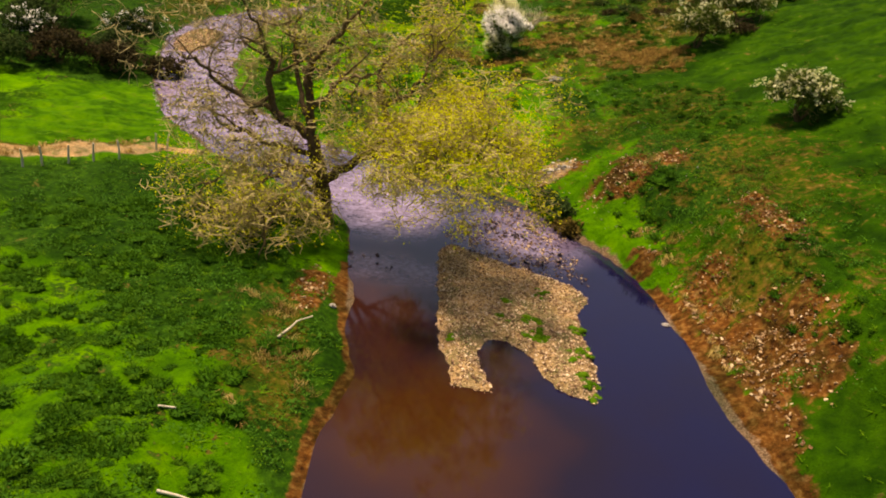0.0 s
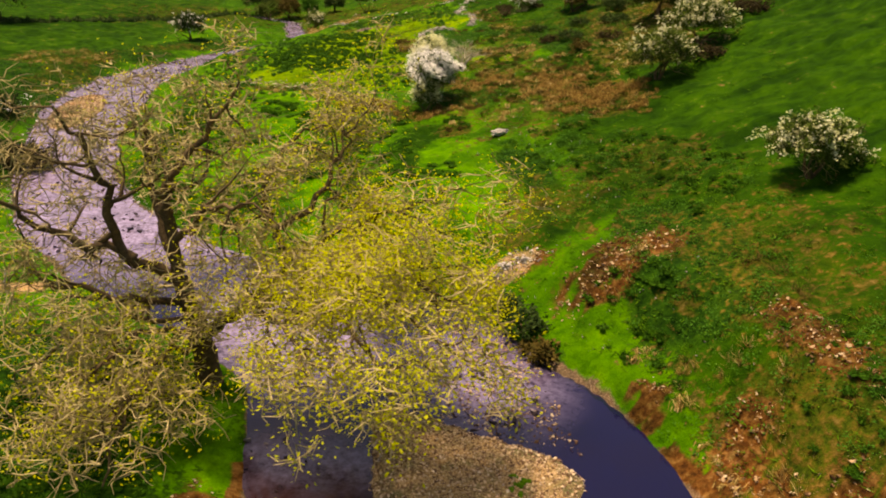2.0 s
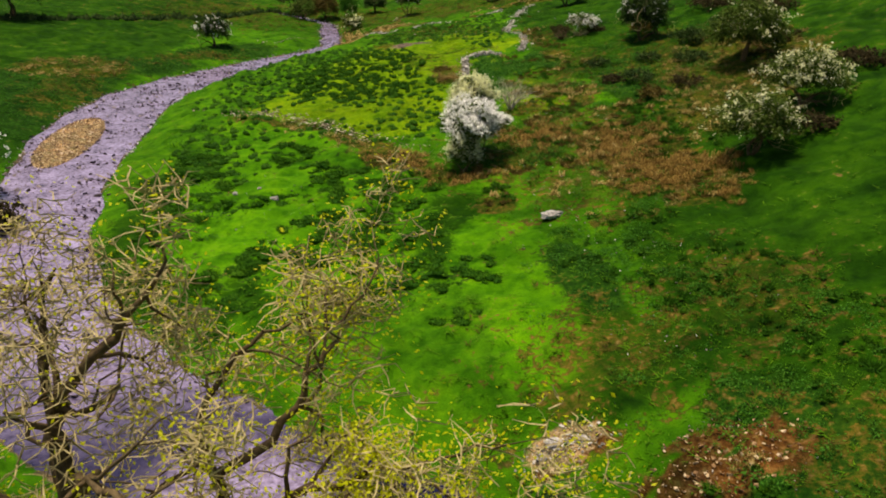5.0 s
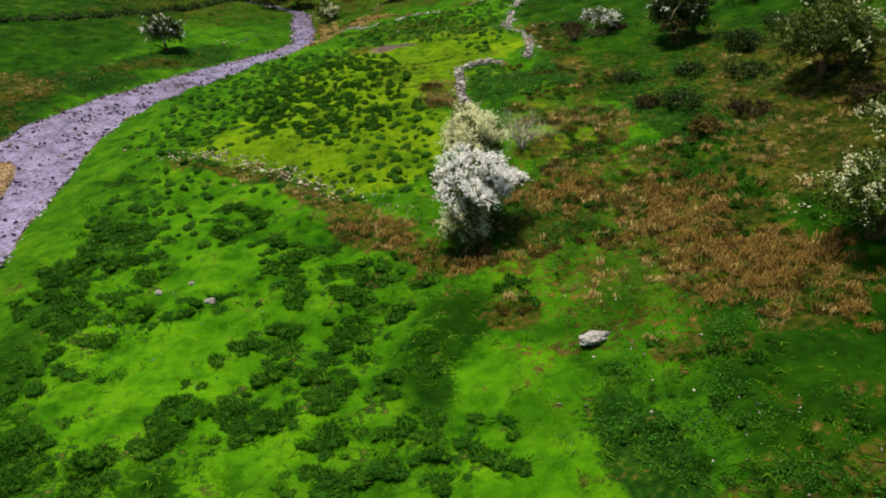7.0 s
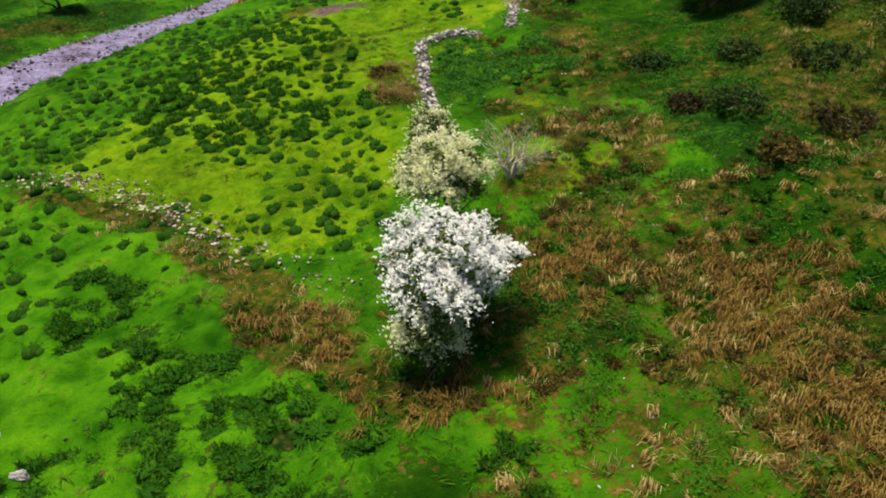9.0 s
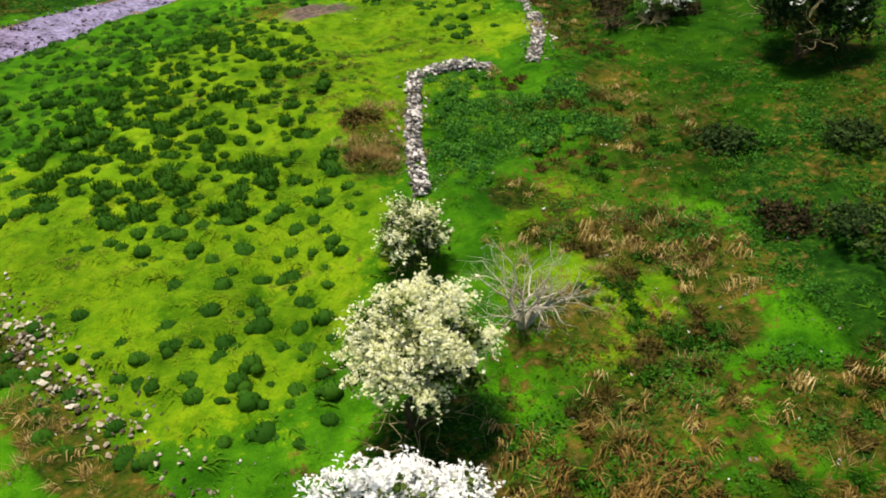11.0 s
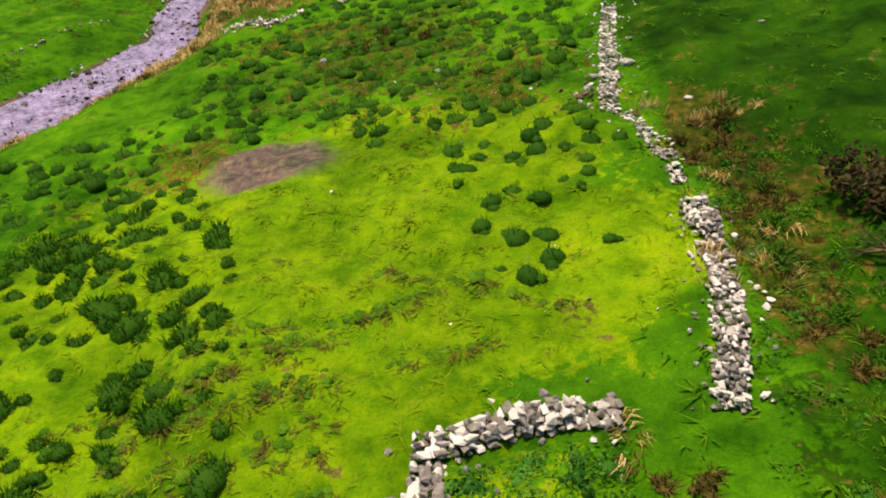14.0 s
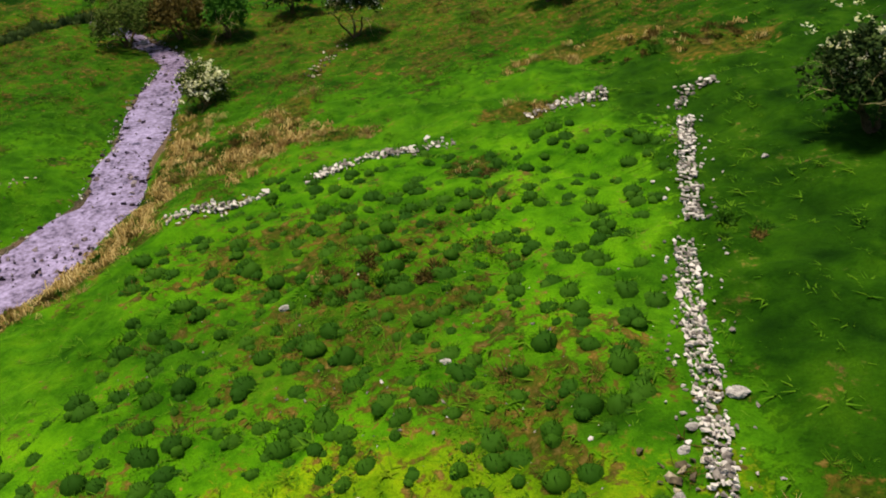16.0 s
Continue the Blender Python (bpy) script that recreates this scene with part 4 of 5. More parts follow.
def bare_shrub(x, y, label, seed, height, mat, depth=4, stems=9, flat=1.0, droop=0.0):
    """A leafless shrub of many thin stems from one root."""
    rng = np.random.RandomState(seed)
    ob = thing("bare_shrub", x, y, label, "shrub", "bare shrubs", sink=0.05)
    for k in range(stems):
        limbs, tips = [], []
        a = 6.283 * k / stems + rng.uniform(-0.3, 0.3)
        grow(rng, (0.1 * math.cos(a), 0.1 * math.sin(a), 0), (flat * math.cos(a), flat * math.sin(a), 1.0), height * 0.42, 0.085, depth, limbs, tips, 0.4, droop, (2, 3), (0.6, 0.85), 0.36)
        stem = part("stem", limbs_mesh("stem", [l for l in limbs if l[2] == depth], mat), ob)
        part("twig_fan", limbs_mesh("twig_fan", [l for l in limbs if l[2] < depth], mat), stem)
    return ob


bare_shrub(11.0, 96.8, "leafless grey shrub with a fan of bleached stems", 61, 2.5, DEADWOOD, 4, 14, 0.32)
bare_shrub(18.9, 120.6, "leafless pale thicket under a hawthorn", 62, 1.3, BARK, 4, 14, 1.3)
bare_shrub(20.6, 119.9, "leafless pale thicket under a hawthorn", 63, 1.1, TWIG, 4, 12, 1.4)


def bend(rng, guide, per=4, crook=0.14):
    """A crooked line through the guide points."""
    g = [np.asarray(q, float) for q in guide]
    out = []
    for k in range(len(g) - 1):
        a, b, c, d = g[max(k - 1, 0)], g[k], g[k + 1], g[min(k + 2, len(g) - 1)]
        for n in range(per):
            u = n / per
            q = 0.5 * (2 * b + (c - a) * u + (2 * a - 5 * b + 4 * c - d) * u * u + (3 * b - a - 3 * c + d) * u ** 3)
            out.append(q + rng.normal(size=3) * crook * (n > 0))
    return out + [g[-1]]


def old_tree():
    """The half-bare tree over the pool: crooked limbs, sprouting pale twigs, and young leaves low over the water."""
    rng = np.random.RandomState(77)
    ob = thing("riverside_tree", -5.3, 45.9, "old grey half-bare tree with yellow-green young leaves over the pool", "tree", sink=0.15)
    line = bend(rng, [(0.1, 0, 0), (0, 0, 1.2), (-0.25, 0, 3.0), (-0.75, 0, 5.0)], 4, 0.04)
    part("trunk", limbs_mesh("trunk", [(line, list(np.linspace(0.62, 0.36, len(line))), 9)], BARK), ob)
    # guide points, thickness at the root, leaf share, sprouts, their length and droop
    runs = (
        ([(-0.7, 0, 4.8), (-1.0, 0.1, 6.4), (-1.2, 0.2, 8.2), (-0.7, 0.4, 9.4), (0.7, 0.5, 11.2), (1.9, 0.8, 12.8)], 0.32, 0.12, 8, 1.9, 0.0),
        ([(-0.75, 0, 5.0), (-2.8, -0.4, 6.2), (-3.2, -0.6, 8.4), (-3.6, -0.8, 10.4), (-4.6, -1.0, 12.2)], 0.28, 0.04, 8, 1.9, 0.0),
        ([(-2.4, -0.3, 6.0), (-4.6, -0.8, 7.0), (-6.2, -1.4, 8.4), (-7.6, -2.0, 9.2)], 0.19, 0.04, 7, 1.8, 0.02),
        ([(-0.9, 0.1, 6.0), (-1.9, 1.6, 7.6), (-2.4, 2.8, 9.6), (-2.2, 3.6, 11.4)], 0.20, 0.12, 7, 1.8, 0.0),
        ([(-0.5, 0, 4.0), (-2.6, -1.0, 4.6), (-4.6, -1.4, 5.2), (-6.6, -1.6, 6.4)], 0.19, 0.10, 7, 1.8, 0.05),
        ([(-0.1, 0, 2.4), (1.2, -0.2, 3.3), (2.8, -0.4, 4.8), (3.6, -0.5, 6.2), (3.0, -0.4, 7.6), (3.0, 0.0, 9.4), (4.4, 0.5, 11.2)], 0.31, 0.25, 9, 1.8, 0.0),
        ([(3.4, -0.5, 5.8), (5.2, -0.9, 7.0), (7.0, -1.2, 7.9), (8.6, -1.4, 8.6)], 0.17, 0.45, 8, 1.9, 0.0),
        ([(3.2, -0.4, 6.9), (4.8, 0.6, 8.4), (5.8, 1.4, 9.8), (6.4, 1.8, 11.0)], 0.16, 0.28, 7, 1.8, 0.0),
        ([(2.7, -0.4, 4.6), (5.0, -2.8, 6.0), (7.2, -5.8, 6.7), (9.2, -9.2, 6.5)], 0.19, 0.8, 12, 1.25, 0.02),
        ([(1.9, -0.3, 3.9), (3.6, -3.0, 5.4), (5.6, -6.6, 6.4), (7.2, -10.4, 6.4)], 0.18, 0.8, 13, 1.25, 0.03),
        ([(1.4, -0.2, 3.4), (2.6, -2.8, 4.9), (4.0, -6.4, 5.9), (5.2, -10.4, 6.1)], 0.17, 0.5, 13, 1.2, 0.03),
        ([(2.9, -0.4, 4.9), (5.4, 0.0, 5.9), (8.2, -0.8, 6.3), (10.2, -2.4, 6.0)], 0.16, 0.8, 9, 1.4, 0.02),
        ([(3.5, -0.5, 6.0), (5.8, -2.4, 6.9), (7.8, -4.6, 7.3), (9.4, -6.6, 7.0)], 0.16, 0.5, 9, 1.4, 0.0),
        ([(-0.9, 0.1, 6.6), (0.4, -1.8, 8.0), (1.4, -3.4, 9.0), (2.6, -4.6, 9.6)], 0.18, 0.12, 7, 1.8, 0.0),
        ([(-0.2, 0, 2.6), (-1.6, -1.8, 3.4), (-3.0, -3.8, 3.1), (-4.2, -6.2, 2.0)], 0.15, 0.34, 13, 1.5, 0.08),
        ([(-0.2, 0, 2.0), (-0.9, -2.4, 2.9), (-1.4, -5.0, 2.6), (-1.8, -7.6, 1.5)], 0.14, 0.34, 14, 1.6, 0.08),
        ([(-0.3, 0, 3.0), (-2.4, -0.4, 3.4), (-4.4, -1.2, 3.1), (-6.2, -2.0, 2.2)], 0.14, 0.4, 9, 1.5, 0.10))
    for guide, thick, share, sprouts, length, droop in runs:
        line = bend(rng, guide)
        radii = list(np.linspace(thick, 0.055, len(line)))
        limb = part("limb", limbs_mesh("limb", [(line, radii, 9)], BARK), ob)
        rough, fine, tips = [], [], []
        for k in range(sprouts):
            at = int(len(line) * (0.32 + 0.68 * (k + rng.uniform(0, 0.9)) / sprouts))
            at = min(at, len(line) - 1)
            d = line[at] - line[at - 1]
            d = d / np.linalg.norm(d) + rng.normal(size=3) * 0.75 + np.array([0, 0, 0.25])
            some = []
            grow(rng, line[at], d / np.linalg.norm(d), length * rng.uniform(0.7, 1.15), max(0.05, radii[at] * 0.62), 3, some, tips, 0.62, droop, (2, 3), (0.62, 0.85), 0.55)
            rough += [q for q in some if q[2] >= 2]
            fine += [tube(p, q, 3) for p, q, e in some if e < 2]
        bough = part("bough", limbs_mesh("bough", rough, BARK), limb)
        tagged(bough, kind="stuff")
        for p, _ in tips:
            for _ in range(3 if share < 0.5 else 2):
                d = rng.normal(size=3)
                d[2] = d[2] * 0.6 - 0.1 - 2 * droop
                d /= np.linalg.norm(d)
                q = p + d * rng.uniform(0.4, 1.0)
                fine.append(tube([p, (p + q) / 2 + rng.normal(size=3) * 0.1, q], [0.026, 0.020, 0.011], 3))
        v, f = joined(fine)
        tagged(part("twig_spray", mesh_of("twig_spray", v, f, TWIG), limb), kind="stuff")
        v, f = leaves(rng, np.array([p for p, _ in tips]), int(6800 * share), 0.42, 0.068, 0.9)
        if share > 0.05:
            part("foliage", mesh_of("foliage", v, f, SPRING_LEAF), limb, "yellow-green young leaves")
    return ob


old_tree()

# ---- rushes, grass and herbs ----
grng = np.random.RandomState(5)


def places_in(rng, ovals, count, apart=0.0, patch=0.0, seed=0, size=5.0, taken=None):
    """Spots in ovals on dry land, thinning to the rims; patch: how strongly they gather."""
    area = np.array([o[2] * o[3] for o in ovals], float)
    picks = rng.choice(len(ovals), count, p=area / area.sum())
    o = np.array([(*v, 0)[:5] if len(v) < 5 else v[:5] for v in ovals], float)[picks]
    r, a = rng.uniform(0, 1, count) ** 0.62 * 1.12, rng.uniform(0, 6.283, count)
    u, w, c, s = r * np.cos(a) * o[:, 2], r * np.sin(a) * o[:, 3], np.cos(np.radians(o[:, 4])), np.sin(np.radians(o[:, 4]))
    x, y = o[:, 0] + u * c - w * s, o[:, 1] + u * s + w * c
    keep = (from_stream(x, y) > 0.7) & (in_outline(x, y, [(7.4, 105), (8.6, 105), (8.6, 116.2), (12.4, 116.6), (12.2, 117.9), (7.4, 117.2)]) > 0) & (blob(x, y, 2.0, 131.4, 2.5, 1.9) < 0.3)
    if patch:
        keep &= wobble(x, y, size, seed) > rng.uniform(-1.6, patch, count)
    x, y = x[keep], y[keep]
    if apart:
        seen, out = {}, []
        for k in range(len(x)):
            cell = (int(x[k] // apart), int(y[k] // apart))
            if any((x[k] - x[j]) ** 2 + (y[k] - y[j]) ** 2 < apart ** 2 for i in (-1, 0, 1) for q in (-1, 0, 1) for j in seen.get((cell[0] + i, cell[1] + q), ())):
                continue
            seen.setdefault(cell, []).append(k)
            out.append(k)
        x, y = x[out], y[out]
    return np.stack([x, y, ground_z(x, y)], 1)


def cover(name, label, category, mat, pts, forms, low, high, tall=(0.8, 1.2), rng=grng):
    """Many small plants as one object."""
    kinds = rng.randint(0, len(forms), len(pts))
    pieces = []
    for k, (v, f) in enumerate(forms):
        p = pts[kinds == k]
        if len(p):
            s = rng.uniform(low, high, len(p))
            pieces.append(scatter(v, f, p, rng.uniform(0, 6.283, len(p)), s, s * rng.uniform(*tall, len(p))))
    v, f = joined(pieces)
    return tagged(new(name, mesh_of(name, v, f, mat, smooth=True)), label, category, kind="stuff")


RUSHES = [(-2.5, 116, 5.5, 12, 0), (-1, 108, 6, 5, 0), (-7.5, 121, 5, 12, 15), (-12, 124, 6, 12, 25), (-5, 131, 5, 6, 20), (2, 103.5, 4, 4, 0), (-10, 113, 5, 7, 0), (5, 142, 8, 6, 0), (0, 137, 5, 4, 0), (10, 141, 4, 8, 0),
          (11, 129, 2.6, 3.2, 0), (4, 147, 8, 4, 0), (12.5, 149, 4, 5, 0), (10.5, 123.4, 2, 1.5, 0), (4, 153, 6, 3, 0), (-13, 96, 4, 9, 15), (-4, 96.5, 4, 3, 0), (-15, 112, 4, 6, 0), (7.5, 134.5, 4, 2.5, 0), (-2, 131, 3, 3, 0), (2, 97, 4, 4, 0)]


def tussock(rng, blades=160, lobes=3, heart=1.0, reach=1.0):
    """A dense uneven clump: a few lumpy hearts grown together, with short blades standing out all over."""
    v, f = [], []
    rings, sides = 3, 8
    hearts = [(0.0, 0.0, 0.36)] + [(0.34 * math.cos(a), 0.34 * math.sin(a), rng.uniform(0.15, 0.30)) for a in rng.uniform(0, 6.283, rng.randint(1, lobes + 1))]
    for hx, hy, hr in hearts:
        o = len(v)
        hr *= heart
        high = hr * rng.uniform(0.75, 1.0)
        for k in range(rings + 1):
            e = k / rings * 1.5
            for s in range(sides):
                a = 6.283 * s / sides
                q = hr * math.cos(e) * rng.uniform(0.78, 1.15) + 0.02
                v.append((hx + q * math.cos(a), hy + q * math.sin(a), high * math.sin(e) * rng.uniform(0.88, 1.12) - 0.06))
        v.append((hx, hy, high - 0.05))
        for k in range(rings):
            for s in range(sides):
                n = (s + 1) % sides
                f.append((o + k * sides + s, o + k * sides + n, o + (k + 1) * sides + n, o + (k + 1) * sides + s))
        for s in range(0, sides, 2):
            f.append((o + rings * sides + s, o + rings * sides + s + 1, o + rings * sides + (s + 2) % sides, o + (rings + 1) * sides))
        for _ in range(int(blades * hr ** 2 / sum(h[2] ** 2 for h in hearts) / heart ** 2)):
            a, e = rng.uniform(0, 6.283), math.asin(rng.uniform(0.0, 1))
            out = np.array([math.cos(a) * math.cos(e), math.sin(a) * math.cos(e), math.sin(e)])
            c = np.array([hx, hy, 0]) + out * np.array([hr * 0.9, hr * 0.9, high * 0.85])
            d = out * 0.8 + np.array([0, 0, 0.55]) + rng.normal(size=3) * 0.45
            d *= reach * rng.uniform(0.08, 0.26) / np.linalg.norm(d)
            w = np.cross(d, rng.normal(size=3))
            w *= 0.017 * reach / np.linalg.norm(w)
            o2 = len(v)
            v += [c - w, c + w, c + d + w * 0.3, c + d - w * 0.3]
            f.append((o2, o2 + 1, o2 + 2, o2 + 3))
    return np.array(v), np.array(f)


forms = [tussock(np.random.RandomState(90 + k)) for k in range(6)]
spots = places_in(np.random.RandomState(41), RUSHES, 9500, 0.66, 2.3, 13, 3.4)
order = np.argsort(np.hypot(spots[:, 0] + 1, (spots[:, 1] - 117) * 0.8))
rush_meshes = [mesh_of("blades", v, f, RUSH, smooth=True) for v, f in forms]
rrng = np.random.RandomState(42)
first = []
for k in order[:290]:
    n, s = rrng.randint(6), 0.5 + 0.95 * rrng.uniform() ** 2
    x, y, z = spots[k]
    m = pose(x, y, z, 0, 0, rrng.uniform(0, 360)) @ Matrix.Diagonal((s, s, s * rrng.uniform(0.8, 1.05), 1))
    ob = new("rush_tussock", rush_meshes[n])
    ob.matrix_basis = m
    tagged(ob, "dark green rounded tussock of rushes in short grass", "tussock", "rush tussocks")
forms = [tussock(np.random.RandomState(90 + k), 34, 2) for k in range(6)]
cover("rushes", "dark green rush tussocks dotted over the pasture", "rushes", RUSH, spots[order[290:]], forms, 0.4, 1.15, (0.7, 1.1))



def leaf_clump(rng, count, size, width=0.45, high=0.3):
    """A low leafy clump of turned leaves."""
    a, u, q = rng.uniform(0, 6.283, count), rng.uniform(0, 1, count), rng.uniform(0.5, 1, count)
    s = np.sqrt(1 - u * u)
    c = np.stack([np.cos(a) * s * width * q, np.sin(a) * s * width * q, u * high * q], 1)
    n = c / np.array([width, width, high]) + rng.normal(size=(count, 3)) * 0.6 + np.array([0, 0, 0.4])
    n /= np.linalg.norm(n, axis=1)[:, None]
    e = np.cross(n, rng.normal(size=(count, 3)))
    e /= np.linalg.norm(e, axis=1)[:, None]
    w = np.cross(n, e)
    z = size * rng.uniform(0.6, 1.4, size=(count, 1))
    return np.stack([c - e * z, c + w * z * 0.5, c + e * z, c - w * z * 0.5], 1).reshape(-1, 3), np.arange(count * 4).reshape(-1, 4)


def gathered(rng, ovals, groups, each, spread):
    """Spots that lie in groups."""
    c = places_in(rng, ovals, groups)
    c = c + rng.normal(size=c.shape) * np.array([0.7, 0.7, 0])
    p = np.repeat(c, each, 0)[:, :2] + rng.normal(size=(len(c) * each, 2)) * spread * rng.uniform(0.4, 1.2, size=(len(c) * each, 1))
    p = p[(from_stream(p[:, 0], p[:, 1]) > 0.5) & (blob(p[:, 0], p[:, 1], 2.0, 131.4, 2.5, 1.9) < 0.3)]
    return np.stack([p[:, 0], p[:, 1], ground_z(p[:, 0], p[:, 1])], 1)


forms = [leaf_clump(np.random.RandomState(110 + k), 44, 0.055) for k in range(5)]
cover("nettles", "dark green leafy nettles and coarse herbs", "herbs", HERB, places_in(np.random.RandomState(43), DARK + [(-14, 90, 3, 12, 15)], 4200, 0.2, 2.0, 17, 3.0), forms, 0.5, 1.5, (0.6, 1.3))
forms = [tussock(np.random.RandomState(180 + k), 150, 3, 0.8, 1.25) for k in range(5)]
cover("tussock_grass", "dark bushy tussocks crowded in the wet pasture", "tussocks", TUSSOCK_GRASS, gathered(np.random.RandomState(53), TUSSOCKY, 290, 4, 0.9), forms, 0.5, 1.5, (0.28, 0.6))
forms = [joined([leaf_clump(np.random.RandomState(190 + k), 110, 0.062, 0.62, 0.5), tussock(np.random.RandomState(195 + k), 20, 4, 0.6, 1.2)]) for k in range(4)]
cover("nettle_bed", "bright green nettle bed inside the old wall", "herbs", NETTLE, places_in(np.random.RandomState(54), [(10.2, 111.5, 2.0, 5.4, 0), (9.7, 107.2, 1.3, 2.2, 0), (12.8, 110.4, 1.3, 2.6, 0), (15.2, 112.6, 1.0, 1.8, 0), (15.4, 109.0, 1.2, 1.4, 0)], 950, 0.42, 1.2, 63, 2.2), forms, 0.5, 1.3, (0.6, 1.2))
def swept(rng, blades, length, width):
    """A clump of long dead blades combed over to one side."""
    v, f = [], []
    for _ in range(blades):
        a = rng.normal() * 0.45
        d = np.array([math.cos(a), math.sin(a), 0])
        w = np.array([-d[1], d[0], 0.0]) * width
        n, h = length * rng.uniform(0.5, 1.1), rng.uniform(0.12, 0.34)
        b = np.array([rng.normal() * 0.12, rng.normal() * 0.16, 0])
        o = len(v)
        for u, up, t in ((0, 0, 1), (0.35, 1, 0.9), (1, 0.35, 0.25)):
            v += [b + d * n * u + np.array([0, 0, h * up]) - w * t, b + d * n * u + np.array([0, 0, h * up]) + w * t]
        f += [(o, o + 1, o + 3, o + 2), (o + 2, o + 3, o + 5, o + 4)]
    return np.array(v), np.array(f)


MOOR = [(-9.2, 147.8, 3.0, 1.4, 48), (-7.4, 154, 1.2, 4, 0), (-15.2, 141.2, 3.2, 1.0, 40), (-7.2, 161, 1.2, 4, 0), (18.5, 82, 3.0, 8, 10), (15.5, 99.5, 2.6, 3, 0), (15, 94.5, 2.0, 2, 0), (12.4, 90, 2.4, 3.2, 0), (16, 88, 3.4, 2.2, 0), (20, 91, 1.4, 3, 0), (15.5, 106, 2.6, 1.3, 0),
        (14, 110.9, 0.9, 1.4, 0), (16, 111.4, 1.0, 1.5, 0), (12.6, 114.7, 0.9, 0.9, 0), (18, 116.9, 1.0, 2, 0), (18.7, 107.3, 1.6, 2, 0), (16.6, 124, 1.1, 5, 0), (16.3, 128, 1.3, 1.4, 0),
        (17.3, 142.3, 1.0, 1.2, 0), (9.2, 151.3, 1.1, 1.1, 0), (-3.8, 161.5, 1.8, 2.4, 0), (20, 163, 4, 1.6, 0), (5.8, 84.5, 3.2, 1.2, -25), (1.6, 88.4, 2.6, 1.0, -40), (12.6, 83.5, 2.4, 1.4, 0), (8.6, 79.8, 1.0, 1.4, 0), (5.4, 143.4, 2.4, 1.4, 0)]
forms = [tussock(np.random.RandomState(240 + k), 90, 3, 0.55, 1.5) for k in range(5)]
cover("brown_tussocks", "brown dead-topped moor grass tussocks", "tussocks", BRACKEN, places_in(np.random.RandomState(81), MOOR, 1500, 0.45, 2.0, 83, 2.6), forms, 0.4, 1.15, (0.45, 0.85))
cover("moor_tussocks", "dark green coarse moor grass tussocks", "tussocks", RUSH, places_in(np.random.RandomState(82), MOOR + [(15, 70, 3, 4, 0), (17, 66, 3, 4, 0), (19, 36, 2, 6, 0), (14, 47, 2.5, 4, 0), (20, 60, 3, 6, 0), (22, 88, 2.5, 8, 0)], 1500, 0.5, 1.4, 84, 3.2), forms, 0.4, 1.2, (0.4, 0.8))
SLOPE = [(15, 79, 3, 4, 0), (13, 91, 4, 3, 0), (16, 100, 2.5, 3, 0), (15, 47, 2, 5, 0)]
forms = [swept(np.random.RandomState(220 + k), 14, 0.48, 0.017) for k in range(6)]
cover("combed_grass", "bleached tan grass combed over by the wind", "grass", STRAW, gathered(np.random.RandomState(57), TAWNY + MOOR + SLOPE, 200, 4, 0.5), forms, 0.5, 1.1)
cover("moor_grass", "golden brown moor grass on the slope", "grass", GOLD, gathered(np.random.RandomState(87), [(18.4, 82, 2.8, 6.5, 10), (20.6, 77, 2.0, 3.0, 0), (6.0, 84.4, 3.0, 1.0, -25), (1.8, 88.2, 2.6, 0.9, -40), (12.6, 90, 2, 2.6, 0)], 230, 5, 0.5), forms, 0.6, 1.2)
cover("bank_straw", "tall bleached grass along the stream bank", "grass", STRAW, gathered(np.random.RandomState(59), [(-9.6, 147.4, 3.4, 1.6, 48), (-7.8, 153, 1.4, 4, 0), (-7.2, 160, 1.4, 4, 0), (-9, 168, 1.3, 4, 15), (-15.5, 141, 3.5, 1.2, 40), (-2.2, 160.5, 1.8, 3, -20)], 130, 4, 0.6), forms, 0.7, 1.3)
forms = [tuft(np.random.RandomState(120 + k), 24, 0.34, 0.34, 0.013, 0.9, 1, 1.4) for k in range(5)]
cover("dead_grass", "tawny dead grass in drooping clumps", "grass", STRAW, gathered(np.random.RandomState(44), TAWNY + TAWNY + SLOPE, 320, 6, 0.4), forms, 0.6, 1.2)
cover("wall_straw", "pale straw tufts beside the old wall", "grass", STRAW, gathered(np.random.RandomState(91), [(6.9, 113.0, 0.5, 1.3, 0), (6.0, 108.6, 1.0, 0.9, 0), (6.9, 107.4, 0.6, 1.1, 0)], 30, 5, 0.3), forms, 0.6, 1.2)
forms = [tuft(np.random.RandomState(130 + k), 16, 0.40, 0.30, 0.020, 0.8, 1, 0.9) for k in range(5)]
cover("old_bracken", "brown old bracken among the grass", "bracken", BRACKEN, gathered(np.random.RandomState(48), TAWNY + OLIVE, 420, 6, 0.5), forms, 0.5, 1.1)
cover("long_grass", "green long grass in soft clumps", "grass", GRASS, gathered(np.random.RandomState(49), TAWNY + OLIVE + [(13, 47, 5, 8, 0), (-12, 28, 6, 9, 0), (20, 115, 6, 16, 0), (13, 46, 3, 6, 0)], 1000, 6, 0.6), forms, 0.32, 0.8)
forms = [leaf_clump(np.random.RandomState(160 + k), 30, 0.05) for k in range(4)]
cover("meadow_herbs", "soft green leafy herbs in the rough pasture", "herbs", GRASS, gathered(np.random.RandomState(52), TAWNY + OLIVE + [(13, 47, 5, 8, 0), (-12, 28, 6, 9, 0), (19, 112, 5, 14, 0), (16, 60, 6, 12, 0)], 440, 5, 0.6), forms, 0.4, 1.1, (0.5, 1.0))
